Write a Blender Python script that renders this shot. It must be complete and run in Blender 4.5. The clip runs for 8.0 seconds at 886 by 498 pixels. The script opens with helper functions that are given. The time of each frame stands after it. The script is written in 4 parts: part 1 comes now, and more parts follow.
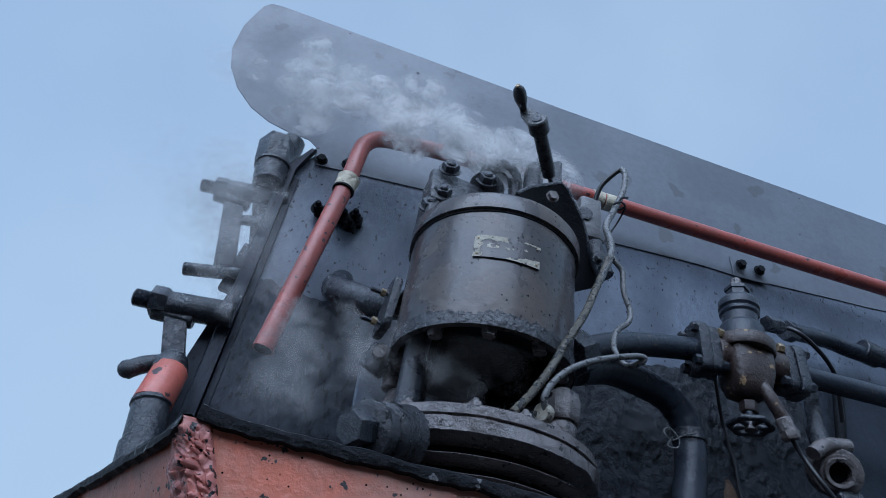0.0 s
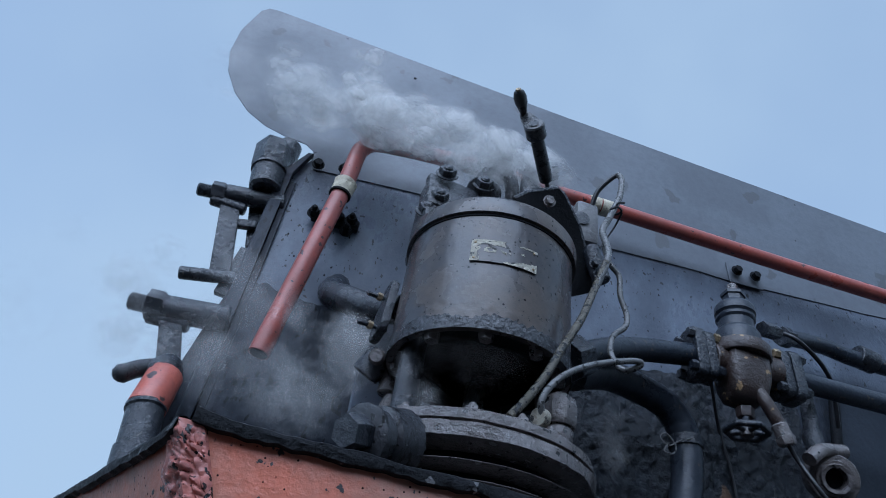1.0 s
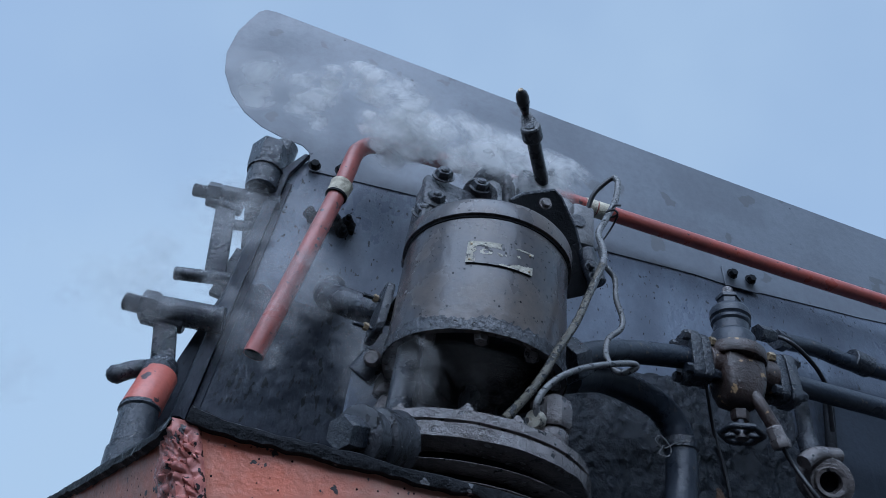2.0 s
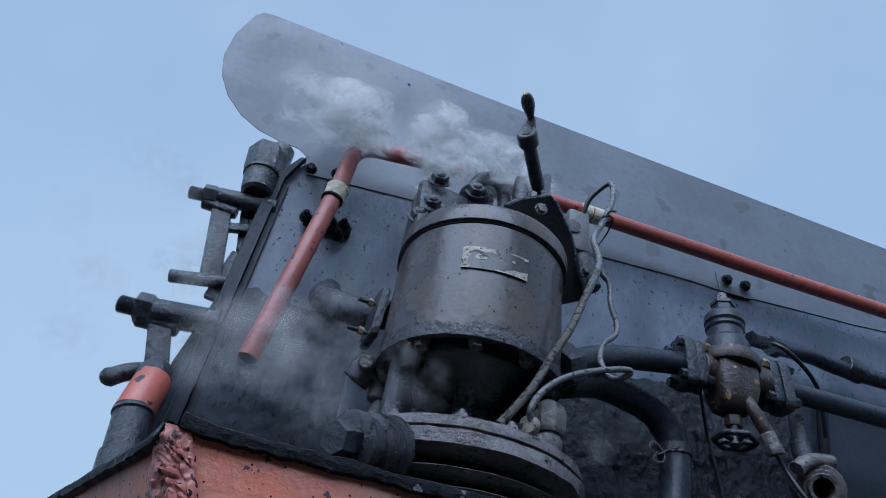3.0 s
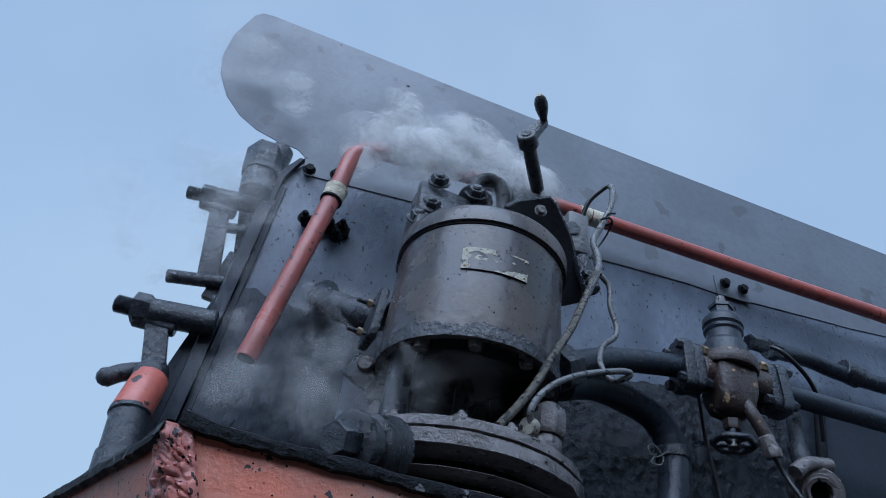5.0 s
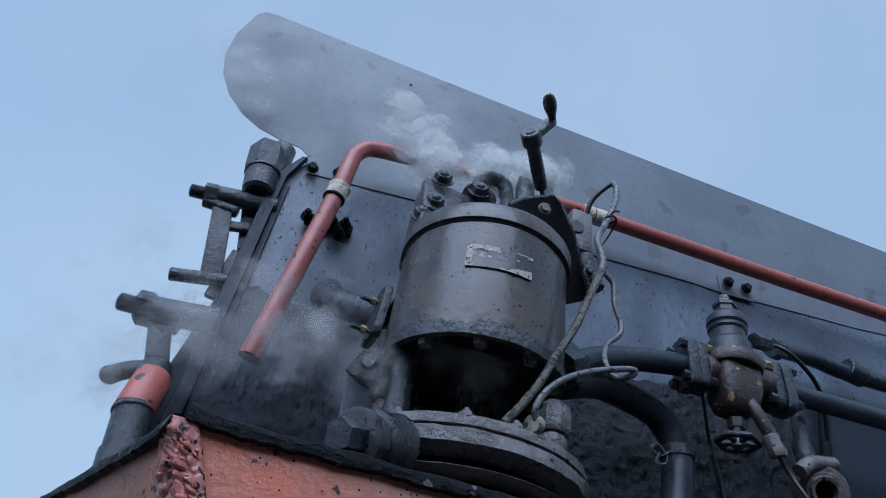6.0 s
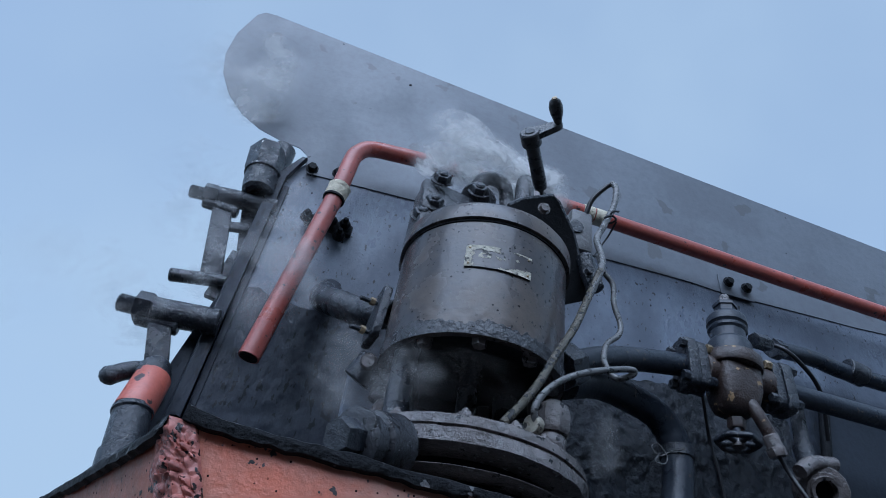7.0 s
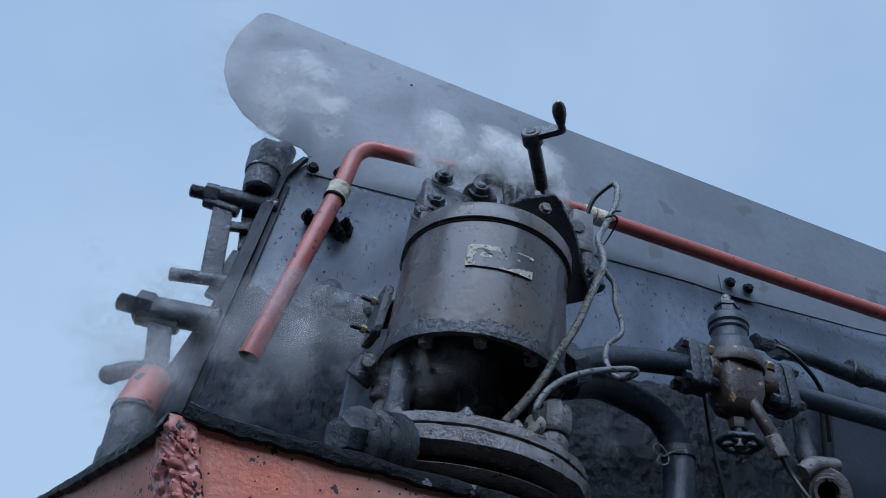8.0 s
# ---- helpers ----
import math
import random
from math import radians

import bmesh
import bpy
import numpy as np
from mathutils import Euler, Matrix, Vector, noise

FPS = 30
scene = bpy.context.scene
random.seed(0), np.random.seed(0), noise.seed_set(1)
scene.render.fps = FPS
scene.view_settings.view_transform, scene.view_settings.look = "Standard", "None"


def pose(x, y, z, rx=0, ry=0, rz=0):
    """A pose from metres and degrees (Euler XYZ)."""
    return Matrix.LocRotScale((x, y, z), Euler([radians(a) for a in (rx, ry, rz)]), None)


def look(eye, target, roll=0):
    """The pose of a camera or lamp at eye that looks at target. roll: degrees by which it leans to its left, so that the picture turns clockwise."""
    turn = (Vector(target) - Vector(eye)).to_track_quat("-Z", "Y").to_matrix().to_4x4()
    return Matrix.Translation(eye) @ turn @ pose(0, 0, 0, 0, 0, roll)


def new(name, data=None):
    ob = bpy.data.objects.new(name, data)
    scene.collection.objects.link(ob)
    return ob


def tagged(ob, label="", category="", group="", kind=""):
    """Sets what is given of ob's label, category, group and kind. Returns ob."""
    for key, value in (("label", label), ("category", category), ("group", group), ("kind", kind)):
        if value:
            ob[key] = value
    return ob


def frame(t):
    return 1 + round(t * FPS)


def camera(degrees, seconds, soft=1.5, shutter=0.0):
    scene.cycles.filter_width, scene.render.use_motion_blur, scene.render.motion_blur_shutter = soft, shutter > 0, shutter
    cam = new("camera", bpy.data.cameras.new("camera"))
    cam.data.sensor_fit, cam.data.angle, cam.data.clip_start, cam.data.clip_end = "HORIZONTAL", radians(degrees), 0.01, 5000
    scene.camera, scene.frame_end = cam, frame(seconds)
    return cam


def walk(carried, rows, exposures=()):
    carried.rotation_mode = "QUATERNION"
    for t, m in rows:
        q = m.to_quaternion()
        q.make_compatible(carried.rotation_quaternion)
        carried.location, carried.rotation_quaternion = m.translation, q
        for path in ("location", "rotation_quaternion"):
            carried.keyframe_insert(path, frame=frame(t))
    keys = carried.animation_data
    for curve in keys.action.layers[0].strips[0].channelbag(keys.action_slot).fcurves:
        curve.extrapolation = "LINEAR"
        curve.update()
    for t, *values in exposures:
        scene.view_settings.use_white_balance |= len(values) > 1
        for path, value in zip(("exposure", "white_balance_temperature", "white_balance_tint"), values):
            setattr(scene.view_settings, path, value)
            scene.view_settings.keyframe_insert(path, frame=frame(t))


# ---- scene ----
cam = camera(70, 8.0, soft=0.45)
PATH = [
    (0, (-0.001, -0.006, 1.603), (0.247, 1.558, 2.825), 10.4),
    (0.5, (0.0, -0.006, 1.601), (0.251, 1.552, 2.83), 10.4),
    (1, (-0.001, -0.003, 1.601), (0.253, 1.547, 2.839), 10.4),
    (1.5, (0.0, -0.001, 1.6), (0.258, 1.545, 2.841), 10.4),
    (3, (0.0, -0.005, 1.602), (0.272, 1.528, 2.857), 10.6),
    (3.5, (0.0, -0.005, 1.601), (0.275, 1.526, 2.859), 10.7),
    (4, (-0.001, -0.003, 1.601), (0.277, 1.525, 2.86), 10.7),
    (4.5, (-0.002, -0.002, 1.601), (0.278, 1.523, 2.863), 10.7),
    (6, (-0.007, 0.009, 1.597), (0.269, 1.533, 2.862), 10.8),
    (6.5, (-0.005, 0.008, 1.598), (0.269, 1.533, 2.863), 10.9),
    (7, (-0.004, 0.008, 1.598), (0.269, 1.533, 2.863), 10.8),
    (7.5, (-0.004, 0.01, 1.598), (0.268, 1.533, 2.865), 10.8),
    (8, (-0.004, 0.013, 1.597), (0.267, 1.536, 2.865), 10.9),
]
walk(cam, [(t, look(eye, target, roll)) for t, eye, target, roll in PATH], exposures=[(0, 0.55, 5080, 8), (8, 0.55, 5080, 8)])
scene.cycles.transparent_max_bounces = 48

# ---- sky and sun ----
SUN_EL, SUN_AZ = 42, 207  # degrees; azimuth from +y clockwise


def make_world():
    w = bpy.data.worlds.new("sky")
    scene.world = w
    w.use_nodes = True
    nt = w.node_tree
    nt.nodes.clear()
    out, bg = nt.nodes.new("ShaderNodeOutputWorld"), nt.nodes.new("ShaderNodeBackground")
    sky = nt.nodes.new("ShaderNodeTexSky")
    sky.sky_type, sky.sun_disc = "NISHITA", False
    sky.sun_elevation, sky.sun_rotation = radians(SUN_EL), radians(SUN_AZ)
    sky.air_density, sky.dust_density, sky.ozone_density = 1.0, 3.0, 1.5
    cloud = nt.nodes.new("ShaderNodeTexNoise")
    cloud.inputs["Scale"].default_value, cloud.inputs["Detail"].default_value = 1.3, 4
    cloud.inputs["Roughness"].default_value = 0.5
    ramp = nt.nodes.new("ShaderNodeMapRange")
    ramp.interpolation_type = "SMOOTHSTEP"
    for k, v in (("From Min", 0.32), ("From Max", 0.68), ("To Min", 0.70), ("To Max", 0.98)):
        ramp.inputs[k].default_value = v
    mix = nt.nodes.new("ShaderNodeMix")
    mix.data_type = "RGBA"
    mix.inputs["B"].default_value = (2.52, 2.86, 3.08, 1)
    nt.links.new(cloud.outputs["Fac"], ramp.inputs["Value"])
    nt.links.new(ramp.outputs["Result"], mix.inputs["Factor"])
    nt.links.new(sky.outputs["Color"], mix.inputs["A"])
    nt.links.new(mix.outputs["Result"], bg.inputs["Color"])
    bg.inputs["Strength"].default_value = 0.137
    nt.links.new(bg.outputs[0], out.inputs["Surface"])


make_world()
sun = new("sun", bpy.data.lights.new("sun", "SUN"))
sun.data.energy, sun.data.angle, sun.data.color = 2.45, radians(70), (0.9, 0.93, 1.0)
_a, _e = radians(SUN_AZ), radians(SUN_EL)
sun.matrix_basis = look((0, 0, 0), (-math.sin(_a) * math.cos(_e), -math.cos(_a) * math.cos(_e), -math.sin(_e)))

# ---- materials ----


def surface(name, base, second=None, rough=0.5, metal=0.0, grain=60.0, patch=6.0, mixing=0.5, bump=0.15, bump_scale=90.0,
            chips=None, chip_size=35.0, chip_amount=0.36, rough_var=0.2, streak=1.0, dots=0.0, dot_size=95.0, relief=0.007, fine=0.25, gloss=0.5):
    """Painted or bare metal with patches, grain, chips of another colour and a fine relief."""
    m = bpy.data.materials.new(name)
    m.use_nodes = True
    nt = m.node_tree
    b = nt.nodes["Principled BSDF"]
    link, node = nt.links.new, nt.nodes.new
    co = node("ShaderNodeTexCoord")
    mp = node("ShaderNodeMapping")
    mp.inputs["Scale"].default_value = (1, 1, 1 / streak)
    link(co.outputs["Object"], mp.inputs["Vector"])

    def tex(scale, detail=5, rough_=0.6):
        n = node("ShaderNodeTexNoise")
        n.inputs["Scale"].default_value, n.inputs["Detail"].default_value, n.inputs["Roughness"].default_value = scale, detail, rough_
        link(mp.outputs["Vector"], n.inputs["Vector"])
        return n

    def span(src, a, c, lo, hi):
        r = node("ShaderNodeMapRange")
        r.interpolation_type = "SMOOTHSTEP"
        for k, v in (("From Min", a), ("From Max", c), ("To Min", lo), ("To Max", hi)):
            r.inputs[k].default_value = v
        link(src, r.inputs["Value"])
        return r.outputs["Result"]

    def blend(fac, a, c):
        x = node("ShaderNodeMix")
        x.data_type = "RGBA"
        link(fac, x.inputs["Factor"])
        for v, s in ((a, "A"), (c, "B")):
            if isinstance(v, tuple):
                x.inputs[s].default_value = (*v, 1)
            else:
                link(v, x.inputs[s])
        return x.outputs["Result"]

    second = second or tuple(c * 0.6 for c in base)
    big, small = tex(patch), tex(grain, 6, 0.7)
    col = blend(span(big.outputs["Fac"], 0.38, 0.66, 0, mixing), base, second)
    col = blend(span(small.outputs["Fac"], 0.35, 0.75, 0, 0.45), col, tuple(c * 0.55 for c in base))
    if chips:
        ch = tex(chip_size, 3, 0.5)
        col = blend(span(ch.outputs["Fac"], 1 - chip_amount, 1 - chip_amount + 0.03, 0, 1), col, chips)
    if dots:
        vo = node("ShaderNodeTexVoronoi")
        vo.inputs["Scale"].default_value = dot_size
        link(mp.outputs["Vector"], vo.inputs["Vector"])
        pick = node("ShaderNodeSeparateColor")
        link(vo.outputs["Color"], pick.inputs[0])
        both = node("ShaderNodeMath")
        both.operation = "MULTIPLY"
        link(span(vo.outputs["Distance"], 0.20, 0.24, 1, 0), both.inputs[0])
        link(span(pick.outputs[0], 1 - dots, 1 - dots + 0.02, 0, 1), both.inputs[1])
        col = blend(both.outputs[0], col, (0.004, 0.004, 0.005))
        link(span(both.outputs[0], 0, 1, gloss, 0.03), b.inputs["Specular IOR Level"])
    link(col, b.inputs["Base Color"])
    link(span(big.outputs["Fac"], 0.3, 0.7, rough - rough_var / 2, rough + rough_var / 2), b.inputs["Roughness"])
    b.inputs["Metallic"].default_value = metal
    if not dots:
        b.inputs["Specular IOR Level"].default_value = gloss
    if bump:
        rel, pits = tex(bump_scale, 8, 0.65), tex(bump_scale * 2.6, 3, 0.6)
        rise = node("ShaderNodeMath")
        rise.operation = "MULTIPLY_ADD"
        link(span(pits.outputs["Fac"], 0.42, 0.62, 0, 1), rise.inputs[0])
        rise.inputs[1].default_value = fine * 0.3
        link(rel.outputs["Fac"], rise.inputs[2])
        bp = node("ShaderNodeBump")
        bp.inputs["Strength"].default_value, bp.inputs["Distance"].default_value = bump, relief
        link(rise.outputs[0], bp.inputs["Height"])
        link(bp.outputs["Normal"], b.inputs["Normal"])
    return m


M_WALL = surface("grey_wall_paint", (0.124, 0.145, 0.186), (0.056, 0.066, 0.089), 0.34, bump=0.28, bump_scale=80, patch=5, grain=60, chips=(0.02, 0.022, 0.026), chip_size=85, chip_amount=0.345, mixing=0.85, dots=0.07, dot_size=90, relief=0.010, streak=1.6, gloss=0.32)
M_DEFLECT = surface("grey_deflector_paint", (0.116, 0.129, 0.150), (0.074, 0.082, 0.098), 0.5, bump=0.12, bump_scale=40, patch=3, grain=40, chips=(0.072, 0.077, 0.085), chip_size=9, chip_amount=0.36, dots=0.012, dot_size=50)
M_TAR = surface("tarred_cladding", (0.008, 0.0112, 0.0175), (0.019, 0.024, 0.033), 0.30, bump=0.9, bump_scale=75, patch=9, grain=60, relief=0.010, gloss=0.38)
M_PUMP = surface("oily_black_paint", (0.052, 0.050, 0.054), (0.108, 0.084, 0.066), 0.25, bump=0.1, bump_scale=70, patch=7, chips=(0.005, 0.005, 0.006), chip_size=120, chip_amount=0.34, rough_var=0.2, mixing=0.8, dots=0.2, dot_size=110, gloss=0.42)
M_IRON = surface("black_iron", (0.015, 0.019, 0.027), (0.038, 0.041, 0.048), 0.26, bump=0.5, bump_scale=90, patch=18, chips=(0.075, 0.072, 0.068), chip_size=110, chip_amount=0.34, relief=0.010, gloss=0.6)
# near-black; where it lines undersides, gaps and bores, shade is in the colour
M_DARK = surface("near_black_iron", (0.006, 0.007, 0.009), (0.013, 0.0145, 0.017), 0.6, bump=0.5, bump_scale=100, gloss=0.12)
M_CAST = surface("greasy_cast_iron", (0.145, 0.128, 0.122), (0.052, 0.050, 0.053), 0.2, bump=0.6, bump_scale=55, patch=22, chips=(0.008, 0.008, 0.010), chip_size=70, chip_amount=0.36, relief=0.010, fine=0.3, gloss=0.7)
M_VALVE = surface("rusty_valve_iron", (0.044, 0.030, 0.025), (0.022, 0.020, 0.021), 0.34, bump=0.45, bump_scale=90, patch=25, chips=(0.30, 0.20, 0.10), chip_size=38, chip_amount=0.37, relief=0.008)
M_RED = surface("red_oxide_paint", (0.36, 0.088, 0.066), (0.21, 0.075, 0.065), 0.34, bump=0.14, bump_scale=80, patch=14, grain=90, chips=(0.06, 0.034, 0.034), chip_size=60, chip_amount=0.335)
M_ORANGE = surface("weathered_orange_paint", (0.62, 0.19, 0.115), (0.36, 0.205, 0.155), 0.36, bump=0.2, bump_scale=55, patch=11, grain=110, dots=0.10, dot_size=240, chips=(0.035, 0.03, 0.032), chip_size=110, chip_amount=0.345, mixing=0.95, fine=0.5)
M_CAP = surface("scuffed_cap_paint", (0.50, 0.125, 0.085), (0.33, 0.11, 0.085), 0.36, bump=0.2, bump_scale=70, patch=16, grain=90, chips=(0.05, 0.03, 0.03), chip_size=45, chip_amount=0.36)
M_WELD = surface("red_painted_weld", (0.56, 0.215, 0.175), (0.27, 0.095, 0.085), 0.22, bump=0.3, bump_scale=160, patch=70, mixing=0.9, chips=(0.02, 0.015, 0.017), chip_size=150, chip_amount=0.42)
M_LIP = surface("worn_black_edge", (0.010, 0.011, 0.013), (0.028, 0.029, 0.033), 0.5, bump=0.6, bump_scale=90, patch=35, chips=(0.16, 0.16, 0.165), chip_size=80, chip_amount=0.345, relief=0.010, fine=0.25, gloss=0.1)
M_WRAP = surface("dirty_white_wrap", (0.6, 0.55, 0.42), (0.42, 0.37, 0.28), 0.8, bump=1.0, bump_scale=90, patch=30, chips=(0.2, 0.18, 0.14), chip_size=90)
M_CABLE = surface("grey_sheathed_cable", (0.15, 0.15, 0.148), (0.05, 0.05, 0.051), 0.24, bump=0.4, bump_scale=150, patch=35, chips=(0.02, 0.02, 0.02), chip_size=110, chip_amount=0.41)
M_CABLE_OLD = surface("oily_cable", (0.10, 0.088, 0.064), (0.03, 0.028, 0.024), 0.2, bump=0.7, bump_scale=150, patch=40, chips=(0.010, 0.010, 0.010), chip_size=110, chip_amount=0.46)
M_WIRE = surface("black_wire", (0.012, 0.012, 0.014), None, 0.4, bump=0.1)
M_BRIGHT = surface("bare_bright_metal", (0.42, 0.32, 0.19), (0.09, 0.075, 0.055), 0.38, metal=0.5, bump=0.4, patch=90, mixing=0.9)
M_PLATE = surface("worn_nameplate", (0.42, 0.39, 0.31), (0.17, 0.155, 0.125), 0.36, metal=0.2, bump=0.6, bump_scale=160, patch=60, chips=(0.04, 0.038, 0.036), chip_size=90, chip_amount=0.42)
M_PANEL = surface("dull_black_sheet", (0.017, 0.022, 0.031), (0.030, 0.037, 0.050), 0.55, bump=0.2, bump_scale=50, patch=7, gloss=0.2)
M_DARK_SHEET = surface("dark_grey_sheet", (0.022, 0.027, 0.038), (0.044, 0.052, 0.069), 0.38, bump=0.4, bump_scale=70, patch=6, grain=70, chips=(0.011, 0.012, 0.015), chip_size=85, chip_amount=0.41, relief=0.010, streak=2.2, gloss=0.2)
M_CRUST = surface("flaking_paint_crust", (0.046, 0.048, 0.054), (0.022, 0.024, 0.029), 0.2, bump=0.5, bump_scale=65, patch=30, chips=(0.006, 0.006, 0.008), chip_size=90, chip_amount=0.40, relief=0.009, fine=0.3, gloss=0.45)
M_GREYBOX = surface("grey_cast_box", (0.15, 0.148, 0.148), (0.075, 0.076, 0.082), 0.38, bump=0.5, bump_scale=90, patch=15)
M_CRANK = surface("worn_crank_steel", (0.022, 0.024, 0.028), (0.085, 0.082, 0.076), 0.3, bump=0.3, bump_scale=120, patch=45)
M_PIPE = surface("black_pipe_paint", (0.022, 0.028, 0.039), (0.042, 0.049, 0.062), 0.33, bump=0.3, bump_scale=60, patch=12, chips=(0.07, 0.062, 0.055), chip_size=60, chip_amount=0.33, gloss=0.35)
M_GROUND = surface("ballast_ground", (0.10, 0.095, 0.09), (0.06, 0.058, 0.055), 0.9, bump=1.0, bump_scale=20, patch=3)
M_RUST = surface("rust_stain", (0.11, 0.052, 0.02), (0.04, 0.03, 0.025), 0.45, bump=0.8, bump_scale=90, patch=25)
M_BACK_WALL = surface("dark_back_wall", (0.09, 0.07, 0.06), (0.06, 0.05, 0.045), 0.85, bump=0.5, bump_scale=12, patch=1.5)


def steam_material(name, strength, near_x, far_x, floor):
    """Water vapour: a see-through scatterer that is dense in lumps and thins out as it drifts away from the pump."""
    m = bpy.data.materials.new(name)
    m.use_nodes = True
    nt = m.node_tree
    nt.nodes.clear()
    node, link = nt.nodes.new, nt.links.new
    co, info, geo = node("ShaderNodeTexCoord"), node("ShaderNodeObjectInfo"), node("ShaderNodeNewGeometry")
    flat = node("ShaderNodeVectorMath")
    flat.operation = "MULTIPLY"
    flat.inputs[1].default_value = (1, 0.0, 1)
    link(co.outputs["Object"], flat.inputs[0])
    ln = node("ShaderNodeVectorMath")
    ln.operation = "LENGTH"
    link(flat.outputs[0], ln.inputs[0])

    def span(src, a, c, lo, hi, kind="SMOOTHSTEP"):
        r = node("ShaderNodeMapRange")
        r.interpolation_type = kind
        for k, v in (("From Min", a), ("From Max", c), ("To Min", lo), ("To Max", hi)):
            r.inputs[k].default_value = v
        link(src, r.inputs["Value"])
        return r.outputs["Result"]

    def calc(op, a, c):
        x = node("ShaderNodeMath")
        x.operation = op
        for i, v in enumerate((a, c)):
            if isinstance(v, (int, float)):
                x.inputs[i].default_value = v
            else:
                link(v, x.inputs[i])
        return x.outputs[0]

    n = node("ShaderNodeTexNoise")
    n.noise_dimensions = "4D"
    n.inputs["Scale"].default_value, n.inputs["Detail"].default_value, n.inputs["Roughness"].default_value = 1.5, 8, 0.60
    n.inputs["Distortion"].default_value = 0.5
    link(co.outputs["Object"], n.inputs["Vector"])
    link(calc("MULTIPLY", info.outputs["Random"], 40.0), n.inputs["W"])
    fall = span(ln.outputs["Value"], 0.0, 0.95, 1.0, 0.0)
    lumps = span(n.outputs["Fac"], 0.30, 0.70, floor, 1.0, "LINEAR")
    dens = span(calc("MULTIPLY", calc("MAXIMUM", calc("ADD", lumps, calc("MULTIPLY", fall, 0.35)), 0.0), fall), 0.0, 0.9, 0.0, strength)
    sep = node("ShaderNodeSeparateXYZ")
    link(geo.outputs["Position"], sep.inputs[0])
    alpha = calc("MULTIPLY", dens, span(sep.outputs["X"], far_x, near_x, 0.0, 1.0))
    dif, tra, clear = node("ShaderNodeBsdfDiffuse"), node("ShaderNodeBsdfTranslucent"), node("ShaderNodeBsdfTransparent")
    for d in (dif, tra):
        d.inputs["Color"].default_value = (0.74, 0.74, 0.73, 1)
    both, mix, out = node("ShaderNodeMixShader"), node("ShaderNodeMixShader"), node("ShaderNodeOutputMaterial")
    both.inputs[0].default_value = 0.5
    link(dif.outputs[0], both.inputs[1])
    link(tra.outputs[0], both.inputs[2])
    link(alpha, mix.inputs[0])
    link(clear.outputs[0], mix.inputs[1])
    link(both.outputs[0], mix.inputs[2])
    link(mix.outputs[0], out.inputs["Surface"])
    return m


M_STEAM = steam_material("steam", 1.05, -0.05, -0.66, -0.3)
M_STEAM_DRAIN = steam_material("drain_steam", 0.3, 0.60, 0.46, -0.6)
M_STEAM_THIN = steam_material("thin_steam", 0.26, -0.2, -0.75, -0.5)

# ---- mesh helpers ----
Z_AXIS = Vector((0, 0, 1))


def world_of(ob):
    m = ob.matrix_basis.copy()
    if ob.parent:
        m = world_of(ob.parent) @ ob.matrix_parent_inverse @ m
    return m


def mesh_of(name, bm, material, smooth=True):
    me = bpy.data.meshes.new(name)
    bmesh.ops.recalc_face_normals(bm, faces=bm.faces)
    bm.to_mesh(me)
    bm.free()
    me.materials.append(material)
    if smooth:
        me.polygons.foreach_set("use_smooth", [True] * len(me.polygons))
        me.set_sharp_from_angle(angle=radians(38))
    return me


def part(name, bm, material, parent=None, label="", local=False, smooth=True):
    ob = new(name, mesh_of(name, bm, material, smooth))
    if parent:
        ob.parent = parent
        if not local:
            ob.matrix_parent_inverse = world_of(parent).inverted()
    if label:
        ob["label"] = label
    return ob


def thing(name, at, label, category, group="", kind=""):
    ob = new(name)
    ob.empty_display_size = 0.05
    ob.matrix_basis = Matrix.Translation(at)
    return tagged(ob, label, category, group, kind)


def along(p, q):
    """The frame at p whose z axis points to q."""
    p, q = Vector(p), Vector(q)
    return Matrix.Translation(p) @ (q - p).to_track_quat("Z", "Y").to_matrix().to_4x4()


def lathe(profile, m=Matrix(), seg=32, bm=None, wobble=0.0):
    """Turns a profile of (radius, height) about the z axis of m."""
    bm = bm or bmesh.new()
    rings = []
    for r, z in profile:
        if r < 1e-5:
            rings.append([bm.verts.new(m @ Vector((0, 0, z)))])
            continue
        ring = []
        for i in range(seg):
            a = 2 * math.pi * i / seg
            k = r + (wobble * (noise.noise(Vector((math.cos(a) * 6, math.sin(a) * 6, z * 60))) + 0.6 * noise.noise(Vector((math.cos(a) * 22, math.sin(a) * 22, z * 140)))) if wobble else 0)
            ring.append(bm.verts.new(m @ Vector((k * math.cos(a), k * math.sin(a), z))))
        rings.append(ring)
    for a, b in zip(rings, rings[1:]):
        for i in range(seg):
            j = (i + 1) % seg
            f = [a[i % len(a)], a[j % len(a)], b[j % len(b)], b[i % len(b)]]
            f = list(dict.fromkeys(f))
            if len(f) > 2:
                bm.faces.new(f)
    return bm


def rod(p, q, r, bm=None, seg=20, edge=0.003, r2=None):
    m, n = along(p, q), (Vector(q) - Vector(p)).length
    r2 = r2 or r
    e = min(edge, r * 0.4)
    return lathe([(0, 0), (r - e, 0), (r, e), (r2, n - e), (r2 - e, n), (0, n)], m, seg, bm)


def hexa(m, across, height, bm=None):
    """A hexagon nut or bolt head with chamfered corners, standing on the xy plane of m."""
    r = across / math.sqrt(3)
    return lathe([(0, 0), (r, 0), (r, height * 0.8), (r * 0.88, height), (0, height)], m, 6, bm)


